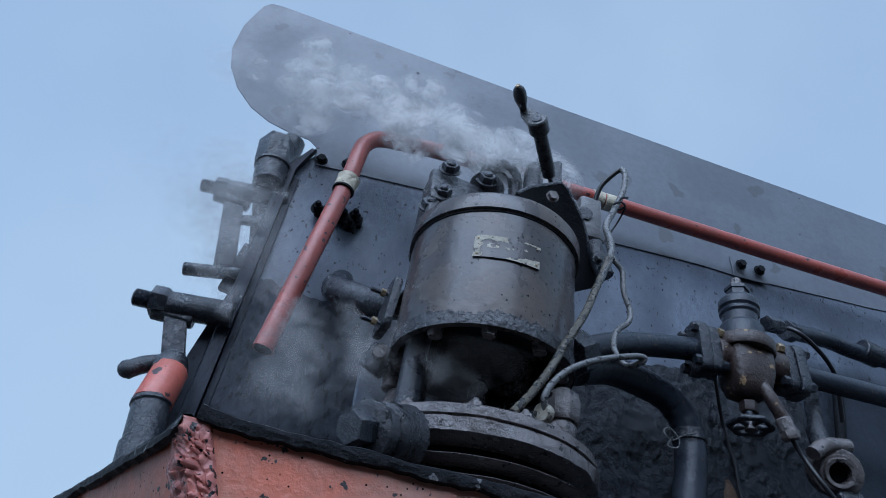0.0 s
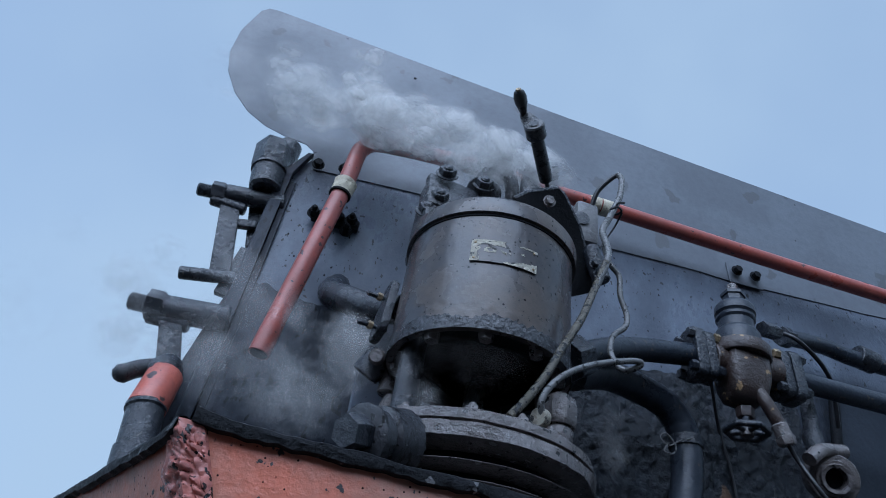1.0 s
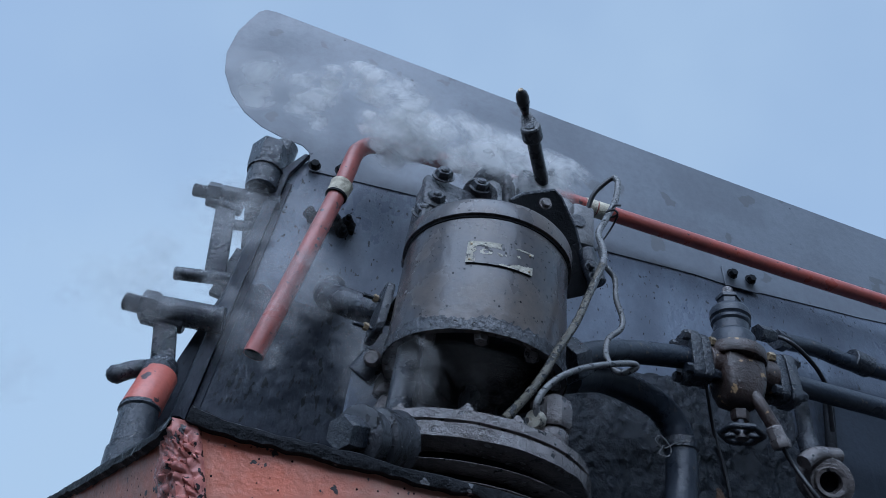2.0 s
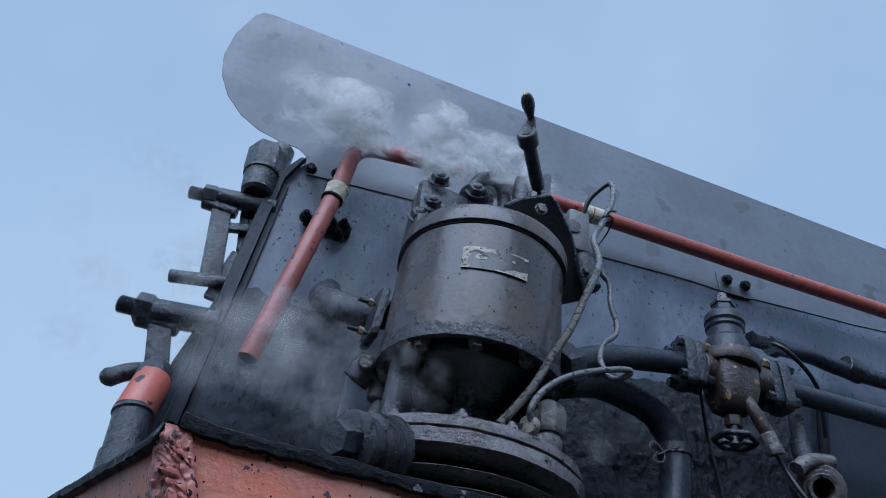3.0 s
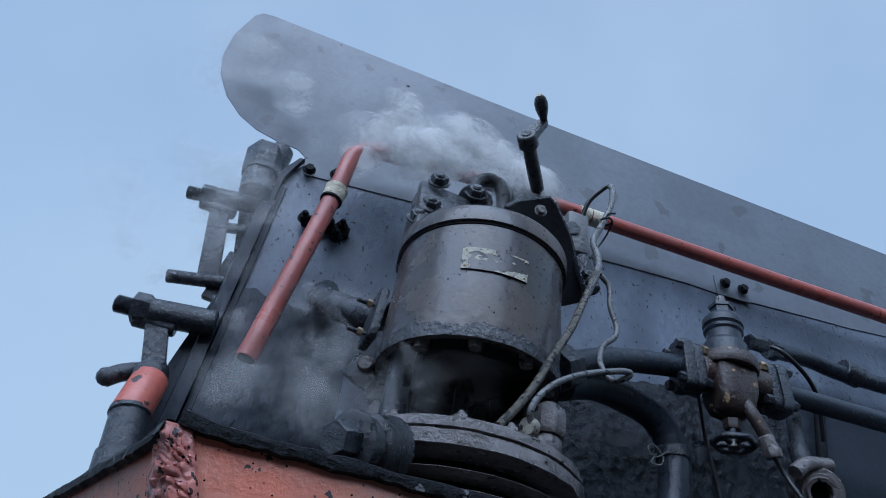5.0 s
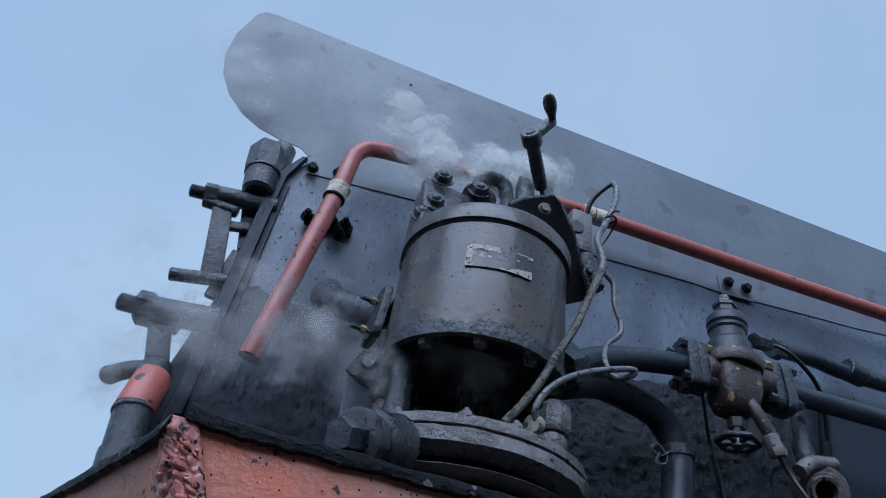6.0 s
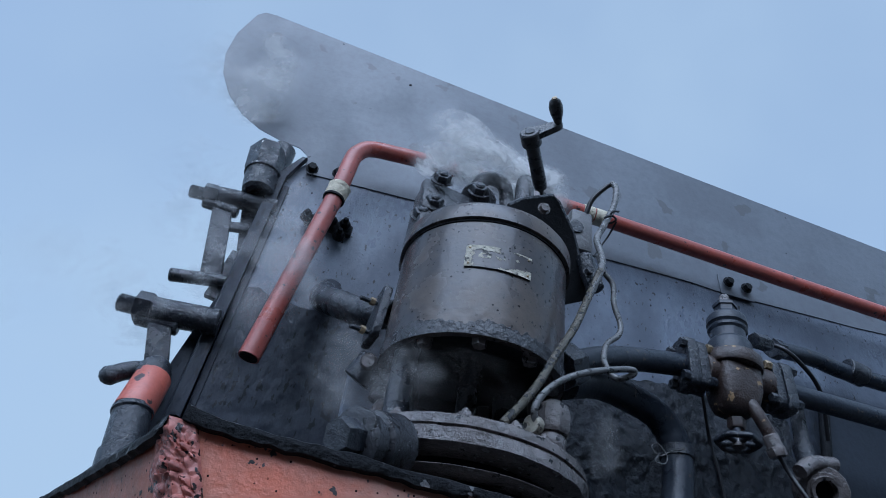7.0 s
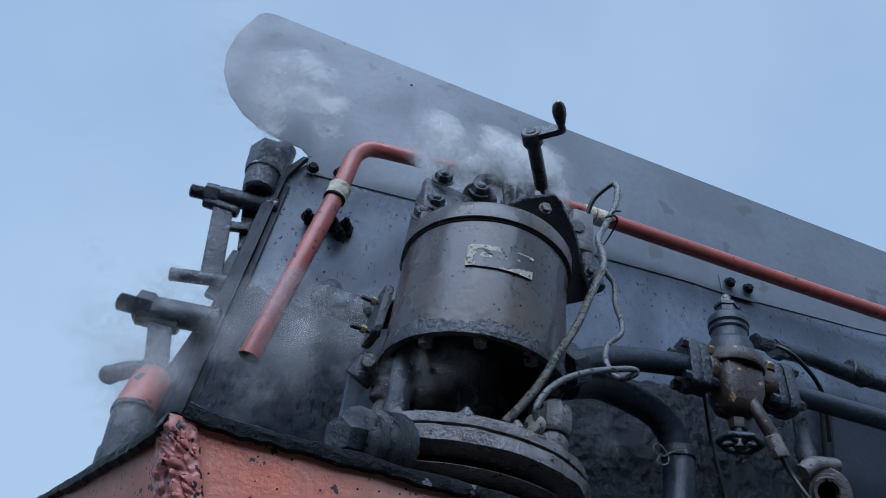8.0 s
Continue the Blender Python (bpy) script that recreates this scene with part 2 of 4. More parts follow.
def bolt(p, way, across=0.022, height=0.014, bm=None, stud=0.0):
    m = along(p, Vector(p) + Vector(way))
    bm = lathe([(0, 0), (across * 0.75, 0), (across * 0.75, 0.003), (0, 0.003)], m, 18, bm)
    hexa(m @ Matrix.Translation((0, 0, 0.002)), across, height, bm)
    if stud:
        lathe([(across * 0.3, height), (across * 0.3, height + stud), (across * 0.2, height + stud + 0.003), (0, height + stud + 0.003)], m, 12, bm)
    return bm


def box(size, m=Matrix(), bevel=0.004, bm=None):
    own = bmesh.new()
    bmesh.ops.create_cube(own, size=1)
    bmesh.ops.scale(own, vec=size, verts=own.verts)
    if bevel:
        bmesh.ops.bevel(own, geom=own.edges[:], offset=bevel, segments=2, affect="EDGES", profile=0.5)
    bmesh.ops.transform(own, matrix=m, verts=own.verts)
    if bm is None:
        return own
    tmp = bpy.data.meshes.new("tmp")
    own.to_mesh(tmp)
    own.free()
    bm.from_mesh(tmp)
    bpy.data.meshes.remove(tmp)
    return bm


def plate(outline, thick, m=Matrix(), bevel=0.0015, bm=None):
    """A flat sheet: an outline in the xy plane of m, thick towards +z."""
    own = bm or bmesh.new()
    lo = [own.verts.new(m @ Vector((x, y, 0))) for x, y in outline]
    hi = [own.verts.new(m @ Vector((x, y, thick))) for x, y in outline]
    n = len(lo)
    faces = [own.faces.new(lo[::-1]), own.faces.new(hi)]
    for i in range(n):
        own.faces.new((lo[i], lo[(i + 1) % n], hi[(i + 1) % n], hi[i]))
    if bevel:
        rim = [e for f in faces for e in f.edges]
        bmesh.ops.bevel(own, geom=list(set(rim)), offset=bevel, segments=1, affect="EDGES")
    return own


def smooth_line(points, steps=8):
    """A smooth curve through the points."""
    p = [Vector(v) for v in points]
    p = [2 * p[0] - p[1]] + p + [2 * p[-1] - p[-2]]
    out = []
    for a, b, c, d in zip(p, p[1:], p[2:], p[3:]):
        for i in range(steps):
            t = i / steps
            out.append(0.5 * (2 * b + (c - a) * t + (2 * a - 5 * b + 4 * c - d) * t * t + (3 * b - a - 3 * c + d) * t ** 3))
    return out + [p[-2]]


def tube(points, r, seg=16, bm=None, steps=8, curve=True, rough=0.0):
    """A pipe of radius r through the points, with closed ends."""
    bm = bm or bmesh.new()
    line = smooth_line(points, steps) if curve else [Vector(v) for v in points]
    way = (line[1] - line[0]).normalized()
    side = way.orthogonal().normalized()
    rings = []
    for i, c in enumerate(line):
        t = (line[min(i + 1, len(line) - 1)] - line[max(i - 1, 0)]).normalized()
        side = (side - t * side.dot(t)).normalized()
        up = t.cross(side)
        k = r * (1 + rough * noise.noise(c * 60))
        ring = []
        for j in range(seg):
            out = math.cos(2 * math.pi * j / seg) * side + math.sin(2 * math.pi * j / seg) * up
            ring.append(bm.verts.new(c + out * k * (1 + (0.7 * rough * noise.noise((c + out * r) * 170) if rough else 0))))
        rings.append(ring)
    for a, b in zip(rings, rings[1:]):
        for j in range(seg):
            bm.faces.new((a[j], a[(j + 1) % seg], b[(j + 1) % seg], b[j]))
    bm.faces.new(rings[0][::-1])
    bm.faces.new(rings[-1])
    return bm


def rounded(corners, radius, steps=6):
    """Outline with rounded corners, in 2D."""
    out, n = [], len(corners)
    for i in range(n):
        a, b, c = (Vector(corners[(i + k) % n]) for k in (-1, 0, 1))
        r = radius[i] if isinstance(radius, (list, tuple)) else radius
        p, q = b + (a - b).normalized() * r, b + (c - b).normalized() * r
        out += [tuple((1 - t) ** 2 * p + 2 * t * (1 - t) * b + t * t * q) for t in (k / steps for k in range(steps + 1))]
    return out


def blob(at, size, m=Matrix(), lump=0.25, freq=40, sub=2, bm=None):
    own = bm or bmesh.new()
    got = bmesh.ops.create_icosphere(own, subdivisions=sub, radius=1)["verts"]
    for v in got:
        d = Vector((v.co.x * size[0], v.co.y * size[1], v.co.z * size[2]))
        k = 1 + lump * noise.noise((Vector(at) + d) * freq)
        v.co = m @ (Vector(at) + d * k)
    return own


FACING = Matrix(((1, 0, 0, 0), (0, 0, -1, 0), (0, 1, 0, 0), (0, 0, 0, 1)))  # xy outline -> xz sheet, thick towards -y
TO_US = Vector((0, -1, 0))


def upright(y):
    """Frame for outlines in x and z at depth y, thick towards the viewer's side."""
    return Matrix.Translation((0, y, 0)) @ FACING


# ---- large structure ----
WALL = 1.38


def build_setting():
    g = bmesh.new()
    bmesh.ops.create_grid(g, x_segments=40, y_segments=40, size=1500)
    tagged(part("ground", g, M_GROUND), "grey gravel ground beside the track", "ground", kind="structure")
    # unseen wall behind the camera, added to block low sky light and darken reflections
    bw = plate([(-30, 0), (30, 0), (30, 4.8), (-30, 4.8)], 0.3, upright(-4.2), 0)
    tagged(part("wall_back", bw, M_BACK_WALL), "plain dark unseen wall added behind the camera", "wall", kind="structure")
    w = plate([(-0.285, -0.02), (3.6, -0.02), (3.6, 3.05), (1.9, 2.99), (1.0, 2.93), (-0.20, 2.895), (-0.262, 2.78), (-0.262, 2.42), (-0.284, 2.33), (-0.306, 2.20), (-0.285, 2.0)], 0.04, upright(WALL + 0.04), 0.002)
    wall = tagged(part("wall_side", w, M_WALL), "dark grey painted steel side sheet with grime", "wall", kind="structure")
    # angle iron along the front edge
    e = plate([(-0.268, 0.9), (-0.238, 0.9), (-0.238, 2.80), (-0.20, 2.893), (-0.215, 2.893), (-0.268, 2.79)], 0.022, upright(WALL - 0.002), 0.003)
    part("edge_angle", e, M_DARK_SHEET, wall)
    e = plate([(-0.300, 0.9), (-0.272, 0.9), (-0.272, 2.40), (-0.284, 2.33), (-0.304, 2.20)], 0.003, upright(WALL - 0.001), 0.0005)
    part("edge_sheet", e, M_DARK_SHEET, wall)
    e = plate([(-0.236, 0.9), (-0.218, 0.9), (-0.218, 2.78), (-0.236, 2.78)], 0.007, upright(WALL - 0.002), 0.002)
    part("edge_strip", e, M_DARK_SHEET, wall)
    # lumpy tarred cladding, and darker sheets over the lower wall on both sides
    for name, mat, label, (x0, x1, z0, z1), amp, (nx, nz) in (
            ("tarred_panel", M_TAR, "black lumpy tarred cladding", (0.36, 1.30, 1.0, 2.50), 1.0, (190, 250)),
            ("dark_panel", M_DARK_SHEET, "darker grey lower sheet", (-0.223, 0.36, 1.0, 2.43), 0.35, (110, 230)),
            ("lower_sheet", M_DARK_SHEET, "darker grey lower sheet", (1.29, 1.78, 1.0, 2.58), 0.25, (90, 200))):
        t = bmesh.new()
        grid = []
        for i in range(nx + 1):
            col = []
            for k in range(nz + 1):
                x, z = x0 + (x1 - x0) * i / nx, z0 + (z1 - z0) * k / nz
                v = Vector((x, 0, z))
                d = 0.010 * (0.4 + 0.6 * amp) + amp * (0.010 * noise.noise(v * 9) + 0.006 * noise.noise(v * 38) + 0.004 * noise.noise(v * 85))
                if i in (0, nx) or k in (0, nz):
                    d = -0.01
                top = k / nz
                col.append(t.verts.new((x, WALL - d - 0.004, z + top * (0.03 * noise.noise(Vector((x * 7, 3, 0))) + 0.012 * noise.noise(Vector((x * 40, 5, 0)))))))
            grid.append(col)
        for i in range(nx):
            for k in range(nz):
                t.faces.new((grid[i][k], grid[i + 1][k], grid[i + 1][k + 1], grid[i][k + 1]))
        part(name, t, mat, wall, label)
    r = blob((1.03, WALL - 0.012, 2.10), (0.045, 0.012, 0.11), lump=0.5, freq=20, sub=3)
    part("rust_patch", r, M_RUST, wall, "brown rust stain")
    # bolts on the seam
    for p in ((1.178, 1.362, 2.942), (1.244, 1.362, 2.941), (-0.178, 1.362, 2.861), (-0.104, 1.362, 2.873)):
        part("seam_bolt", bolt(p, TO_US, 0.024, 0.014), M_DARK, wall)
    b = plate([(1.155, 2.898), (1.275, 2.902), (1.27, 2.985), (1.15, 2.975)], 0.004, upright(WALL - 0.0055), 0.001)
    part("seam_patch", b, M_DEFLECT, wall)


def build_deflector():
    d = thing("smoke_deflector", (0.6, WALL, 2.9), "long grey painted smoke deflector plate with a rounded front end", "smoke deflector")
    out = [(3.6, 2.99), (3.6, 3.29), (1.91, 3.385), (0.585, 3.452), (-0.49, 3.522)]
    out += [tuple(p) for p in ((-0.525, 3.517), (-0.545, 3.49), (-0.57, 3.36), (-0.566, 3.24), (-0.54, 3.15), (-0.492, 3.068), (-0.43, 3.005), (-0.365, 2.968), (-0.30, 2.951), (-0.235, 2.945), (-0.208, 2.925), (-0.208, 2.905))]
    out = [(x * 0.9965, 1.6 + (z - 1.6) * 0.9965) for x, z in out]
    out += [(-0.19, 2.852), (0.137, 2.880), (0.70, 2.888), (0.92, 2.901), (1.05, 2.907), (1.144, 2.905), (1.244, 2.910), (1.33, 2.917), (1.547, 2.932), (1.66, 2.938), (1.82, 2.955)]
    part("sheet", plate(out, 0.003, upright(WALL - 0.0005), 0.0008), M_DEFLECT, d)
    part("rivet", blob((0.022, 1.362, 3.372), (0.006, 0.003, 0.006), lump=0, sub=1), M_DARK, d)


build_setting()
build_deflector()

# ---- air pump ----
PX, PY = 0.266, 1.0
AXIS = Matrix.Translation((PX, PY, 0))
Z_TOP, Z_BAND, Z_BOT, Z_FLANGE = 2.427, 2.387, 2.140, 1.985


def sheet3(points, back):
    """A sheet through the corner points, thickened by the vector back."""
    bm = bmesh.new()
    a = [bm.verts.new(v) for v in points]
    b = [bm.verts.new(Vector(v) + Vector(back)) for v in points]
    n = len(a)
    bm.faces.new(a)
    bm.faces.new(b[::-1])
    for i in range(n):
        bm.faces.new((a[i], a[(i + 1) % n], b[(i + 1) % n], b[i]))
    bmesh.ops.triangulate(bm, faces=[f for f in bm.faces if len(f.verts) > 4])
    return bm


def build_pump():
    p = thing("air_pump", (PX, PY, 1.7), "oily black steam air pump with finned lower cylinder", "air pump")
    r = 0.166
    sh, seg, rings = bmesh.new(), 420, []
    zs = [Z_TOP - 0.008 - (Z_TOP - Z_BOT - 0.06) * i / 14 for i in range(15)] + [Z_BOT + 0.052 - 0.0525 * i / 40 for i in range(1, 41)]
    for z in zs:
        ring = []
        for i in range(seg):
            a = 2 * math.pi * i / seg
            c, n = math.cos(a), math.sin(a)
            v = Vector((c * r, n * r, z))
            peel = max(0.0, min(1.0, (Z_BOT + 0.040 + 0.03 * noise.noise(v * 22) - z) / 0.006))
            flake = noise.noise(v * 55) + 0.6 * noise.noise(v * 130)
            k = r + 0.0012 * noise.noise(v * 14) + 0.0005 * noise.noise(v * 70)
            ring.append(sh.verts.new((PX + k * c, PY + k * n, z + peel * 0.001 * flake)))
        rings.append(ring)
    low = [sh.verts.new((PX + (r - 0.012) * math.cos(2 * math.pi * i / seg), PY + (r - 0.012) * math.sin(2 * math.pi * i / seg), Z_BOT)) for i in range(seg)]
    top = [sh.verts.new((PX + (r - 0.02) * math.cos(2 * math.pi * i / seg), PY + (r - 0.02) * math.sin(2 * math.pi * i / seg), Z_TOP - 0.006)) for i in range(seg)]
    for a, b in zip([top] + rings, rings + [low]):
        for i in range(seg):
            sh.faces.new((a[i], a[(i + 1) % seg], b[(i + 1) % seg], b[i]))
    shell = part("shell", sh, M_PUMP, p)
    # near-black liner: the shade under the shell is put into its colour
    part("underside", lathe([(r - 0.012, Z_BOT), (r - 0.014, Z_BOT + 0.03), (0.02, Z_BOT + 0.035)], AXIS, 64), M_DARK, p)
    band = lathe([(r - 0.002, Z_BAND), (r + 0.007, Z_BAND + 0.002), (r + 0.008, Z_TOP - 0.006), (r + 0.004, Z_TOP), (r - 0.01, Z_TOP + 0.002), (0.01, Z_TOP + 0.004)], AXIS, 96)
    part("top_band", band, M_PUMP, p)
    strap = lathe([(r, Z_BAND - 0.005), (r + 0.002, Z_BAND - 0.004), (r + 0.002, Z_BAND - 0.001), (r, Z_BAND)], AXIS, 96)
    part("strap", strap, M_DARK, p)
    # maker's plate on the shell, worn
    a0, a1 = radians(-117.5), radians(-76)
    q = bmesh.new()
    cols = []
    for i in range(17):
        a = a0 + (a1 - a0) * i / 16
        cols.append([q.verts.new((PX + rr * math.cos(a), PY + rr * math.sin(a), z)) for rr, z in ((r + 0.0005, 2.2745), (r + 0.003, 2.2745), (r + 0.003, 2.3225), (r + 0.0005, 2.3225))])
    for c, d in zip(cols, cols[1:]):
        for k in range(3):
            q.faces.new((c[k], d[k], d[k + 1], c[k + 1]))
    q.faces.new(cols[0])
    q.faces.new(cols[-1][::-1])
    part("nameplate", q, M_PUMP, shell, "overpainted metal nameplate, illegible")
    bare, nu, nv = bmesh.new(), 120, 40

    def on_plate(u, w):
        a = a0 + (a1 - a0) * u
        return (PX + (r + 0.0036) * math.cos(a), PY + (r + 0.0036) * math.sin(a), 2.2745 + 0.048 * w)

    def bared(u, w):
        """How far the paint has worn off at a place on the plate."""
        f = max(0.13 - u, min(0.52 - u, w - 0.72), min(0.30 * (u - 0.42), 0.62 * (u - 0.38) - w), min(w - 0.90, u - 0.66),
                0.055 - abs(math.hypot((u - 0.29) * 1.6, w - 0.55) - 0.11), 0.06 - math.hypot((u - 0.52), (w - 0.5) * 0.6), 0.05 - math.hypot(u - 0.75, w - 0.62))
        return f + 0.05 * noise.noise(Vector((u * 16, w * 6, 2))) + 0.04 * noise.noise(Vector((u * 44, w * 16, 7))) - 0.02

    for i in range(nu):
        for k in range(nv):
            if bared((i + 0.5) / nu, (k + 0.5) / nv) > 0:
                bare.faces.new([bare.verts.new(on_plate((i + du) / nu, (k + dw) / nv)) for du, dw in ((0, 0), (1, 0), (1, 1), (0, 1))])
    bmesh.ops.remove_doubles(bare, verts=bare.verts, dist=0.0003)
    part("bare_metal", bare, M_PLATE, shell, "bare worn metal of the nameplate")
    for a in (a0 + 0.04, a1 - 0.04):
        for z in (2.281, 2.316):
            part("rivet", blob((PX + (r + 0.003) * math.cos(a), PY + (r + 0.003) * math.sin(a), z), (0.003, 0.003, 0.003), lump=0, sub=1), M_BRIGHT, shell)
    # crust of old paint along the lower edge
    cr, n, rows = bmesh.new(), 420, 12
    grid = []
    for i in range(n):
        a = 2 * math.pi * i / n
        v = Vector((math.cos(a), math.sin(a), 0))
        high = 0.030 + 0.016 * noise.noise(v * 4) + 0.007 * noise.noise(v * 17) + 0.004 * noise.noise(v * 45)
        col = []
        for k in range(rows + 1):
            z = Z_BOT - 0.001 + high * k / rows
            w = Vector((v.x * r, v.y * r, z))
            d = r + (0.0022 + 0.0012 * noise.noise(w * 90) + 0.0009 * noise.noise(w * 190) if k < rows else -0.003)
            col.append(cr.verts.new((PX + d * v.x, PY + d * v.y, z)))
        grid.append(col)
    for i in range(n):
        for k in range(rows):
            cr.faces.new((grid[i][k], grid[(i + 1) % n][k], grid[(i + 1) % n][k + 1], grid[i][k + 1]))
    part("paint_crust", cr, M_CRUST, p, "flaking crust of old black paint")
    # lower rim bolts seen from below
    for a in (-139, -102, -65, -25, 15, 60, 120, 165):
        c = (PX + 0.146 * math.cos(radians(a)), PY + 0.146 * math.sin(radians(a)), Z_BOT + 0.022)
        part("rim_bolt", bolt(c, (0, 0, -1), 0.023, 0.030), M_CAST, p)
    # stay columns between the two cylinders
    for a in (-168, 140, 40):
        c = (PX + 0.128 * math.cos(radians(a)), PY + 0.128 * math.sin(radians(a)))
        part("column", lathe([(0.03, Z_FLANGE - 0.01), (0.022, Z_FLANGE + 0.02), (0.021, Z_BOT), (0.024, Z_BOT + 0.04)], Matrix.Translation((*c, 0)), 20, wobble=0.002), M_IRON, p)
    part("piston_rod", lathe([(0.05, Z_FLANGE), (0.05, Z_FLANGE + 0.03), (0.035, Z_FLANGE + 0.035), (0.035, Z_FLANGE + 0.06), (0.018, Z_FLANGE + 0.062), (0.018, Z_BOT + 0.04)], AXIS, 24), M_IRON, p)
    # two-piece flange
    R = 0.206
    part("upper_flange", lathe([(0.04, Z_FLANGE), (R - 0.004, Z_FLANGE), (R, Z_FLANGE - 0.004), (R, Z_FLANGE - 0.017), (R - 0.004, Z_FLANGE - 0.019), (0.1, Z_FLANGE - 0.019)], AXIS, 80, wobble=0.003), M_CAST, p)
    part("lower_flange", lathe([(0.1, Z_FLANGE - 0.021), (R - 0.001, Z_FLANGE - 0.021), (R + 0.003, Z_FLANGE - 0.025), (R + 0.002, Z_FLANGE - 0.043), (R - 0.005, Z_FLANGE - 0.047), (0.1, Z_FLANGE - 0.048)], AXIS, 80, wobble=0.004), M_CAST, p)
    # near-black core; shade between the fins is put into its colour
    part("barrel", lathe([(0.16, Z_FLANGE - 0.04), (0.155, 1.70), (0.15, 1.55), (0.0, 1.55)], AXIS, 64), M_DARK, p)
    for i in range(8):
        z = Z_FLANGE - 0.073 - 0.026 * i
        part("fin", lathe([(0.15, z + 0.003), (R - 0.006, z + 0.0015), (R - 0.004, z), (R - 0.006, z - 0.0015), (0.15, z - 0.004)], AXIS, 80, wobble=0.003), M_CAST, p)
    for a in (-140, -105, -80, -62, -35, 0, 40, 80, 120, 160):
        c = (PX + 0.176 * math.cos(radians(a)), PY + 0.176 * math.sin(radians(a)), Z_FLANGE)
        part("flange_bolt", bolt(c, (0, 0, 1), 0.02, 0.012, stud=0.006), M_CAST, p)
    # large hexagon plug on its boss
    tip, root = Vector((0.066, 0.775, 1.899)), Vector((0.158, 0.866, 1.938))
    way = (root - tip).normalized()
    boss = part("plug_boss", lathe([(0.0, 0.0), (0.036, 0.0), (0.0395, 0.002), (0.0395, 0.007), (0.036, 0.009), (0.037, 0.026), (0.033, 0.029), (0.034, 0.033), (0.041, 0.036), (0.042, 0.050), (0.040, 0.056), (0.045, 0.084)], along(tip, root), 48, wobble=0.0016), M_CRUST, p)
    part("hexagon", hexa(along(tip, tip - way) @ Matrix.Rotation(radians(18), 4, "Z"), 0.042, 0.032), M_IRON, boss)
    part("flange_lug", box((0.11, 0.07, 0.05), Matrix.Translation((0.150, 0.895, 1.958)) @ pose(0, 0, 0, 0, 0, 52), 0.012), M_CAST, p)
    # banjo union with its nut
    a, b = Vector((0.325, 0.840, 2.015)), Vector((0.423, 0.930, 2.062))
    part("union", lathe([(0, 0), (0.012, 0), (0.014, 0.004), (0.014, 0.02), (0.0, 0.02)], along(a, b), 20), M_PLATE, p, "pale brass union end")
    c = Vector((0.372, 0.870, 2.042))
    um = along(c, c + Vector((0.03, 0, 1)))
    part("union_nut", lathe([(0, 0.034), (0.014, 0.034), (0.026, 0.024), (0.030, 0.008), (0.030, -0.016), (0.026, -0.022), (0, -0.022)], um, 8), M_CAST, p)
    part("union_stem", lathe([(0.022, -0.10), (0.021, -0.05), (0.024, -0.045), (0.024, -0.03), (0.018, -0.02), (0.0, -0.02)], um, 20), M_CAST, p)
    # valve chest on the top cover
    ch = part("valve_chest", box((0.145, 0.12, 0.19), Matrix.Translation((0.18, 1.065, 2.505)) @ pose(0, 0, 0, 0, 0, 8), 0.014), M_CRUST, p)
    part("chest_cover", box((0.13, 0.03, 0.115), Matrix.Translation((0.165, 0.995, 2.535)) @ pose(0, 0, 0, -14, 0, 8), 0.01), M_CRUST, ch)
    part("chest_rib", box((0.03, 0.06, 0.14), Matrix.Translation((0.115, 1.0, 2.50)) @ pose(0, 0, 0, -10, 0, 8), 0.008), M_CRUST, ch)
    part("chest_ear", rod((0.224, 1.000, 2.594), (0.260, 1.080, 2.667), 0.034), M_CRUST, ch)
    for s in ((0.139, 0.978, 2.588), (0.132, 0.975, 2.510), (0.228, 0.995, 2.605), (0.113, 0.985, 2.475)):
        part("chest_bolt", bolt(s, (-0.1, -0.85, 0.25), 0.034, 0.015, stud=0.005), M_IRON, ch)
    part("exhaust_elbow", tube(((0.254, 1.090, 2.626), (0.246, 1.090, 2.719), (0.266, 1.090, 2.758), (0.296, 1.090, 2.764), (0.318, 1.090, 2.741), (0.330, 1.090, 2.647)), 0.018, 18), M_CRUST, p)
    part("spout", lathe([(0.024, -0.14), (0.023, 0.02), (0.02, 0.045), (0.0, 0.045)], along((0.352, 1.040, 2.697), Vector((0.352, 1.040, 2.697)) + Z_AXIS), 24), M_CRUST, p)
    # side bracket plate and lubricator box
    pl = [(0.283, 0.93, 2.531), (0.31, 0.93, 2.56), (0.382, 0.935, 2.606), (0.399, 0.94, 2.598), (0.449, 0.97, 2.55), (0.488, 1.0, 2.473), (0.508, 1.02, 2.447), (0.503, 1.03, 2.424), (0.453, 1.03, 2.395), (0.441, 1.01, 2.464), (0.411, 0.99, 2.518), (0.362, 0.96, 2.533), (0.301, 0.935, 2.529)]
    part("bracket_plate", sheet3(pl, (0, 0.014, 0.006)), M_DARK, p)
    lip = tube([Vector(v) + Vector((0, 0.004, 0.003)) for v in pl[:8]], 0.0055, 8, curve=False)
    part("bracket_lip", lip, M_IRON, p)
    part("bracket_bolt", bolt((0.360, 0.930, 2.552), (0, -1, -0.2), 0.019, 0.009), M_CAST, p)
    part("bracket_tongue", plate(rounded([(0.381, 2.50), (0.415, 2.50), (0.412, 2.765), (0.383, 2.745)], [0.001, 0.001, 0.012, 0.008]), 0.010, upright(1.02), 0.001), M_IRON, p)
    bx = Vector((0.471, 1.000, 2.582))
    part("lubricator_box", box((0.055, 0.10, 0.12), Matrix.Translation(bx + Vector((0.005, 0.03, 0.0))), 0.01), M_GREYBOX, p, "grey cast lubricator box")
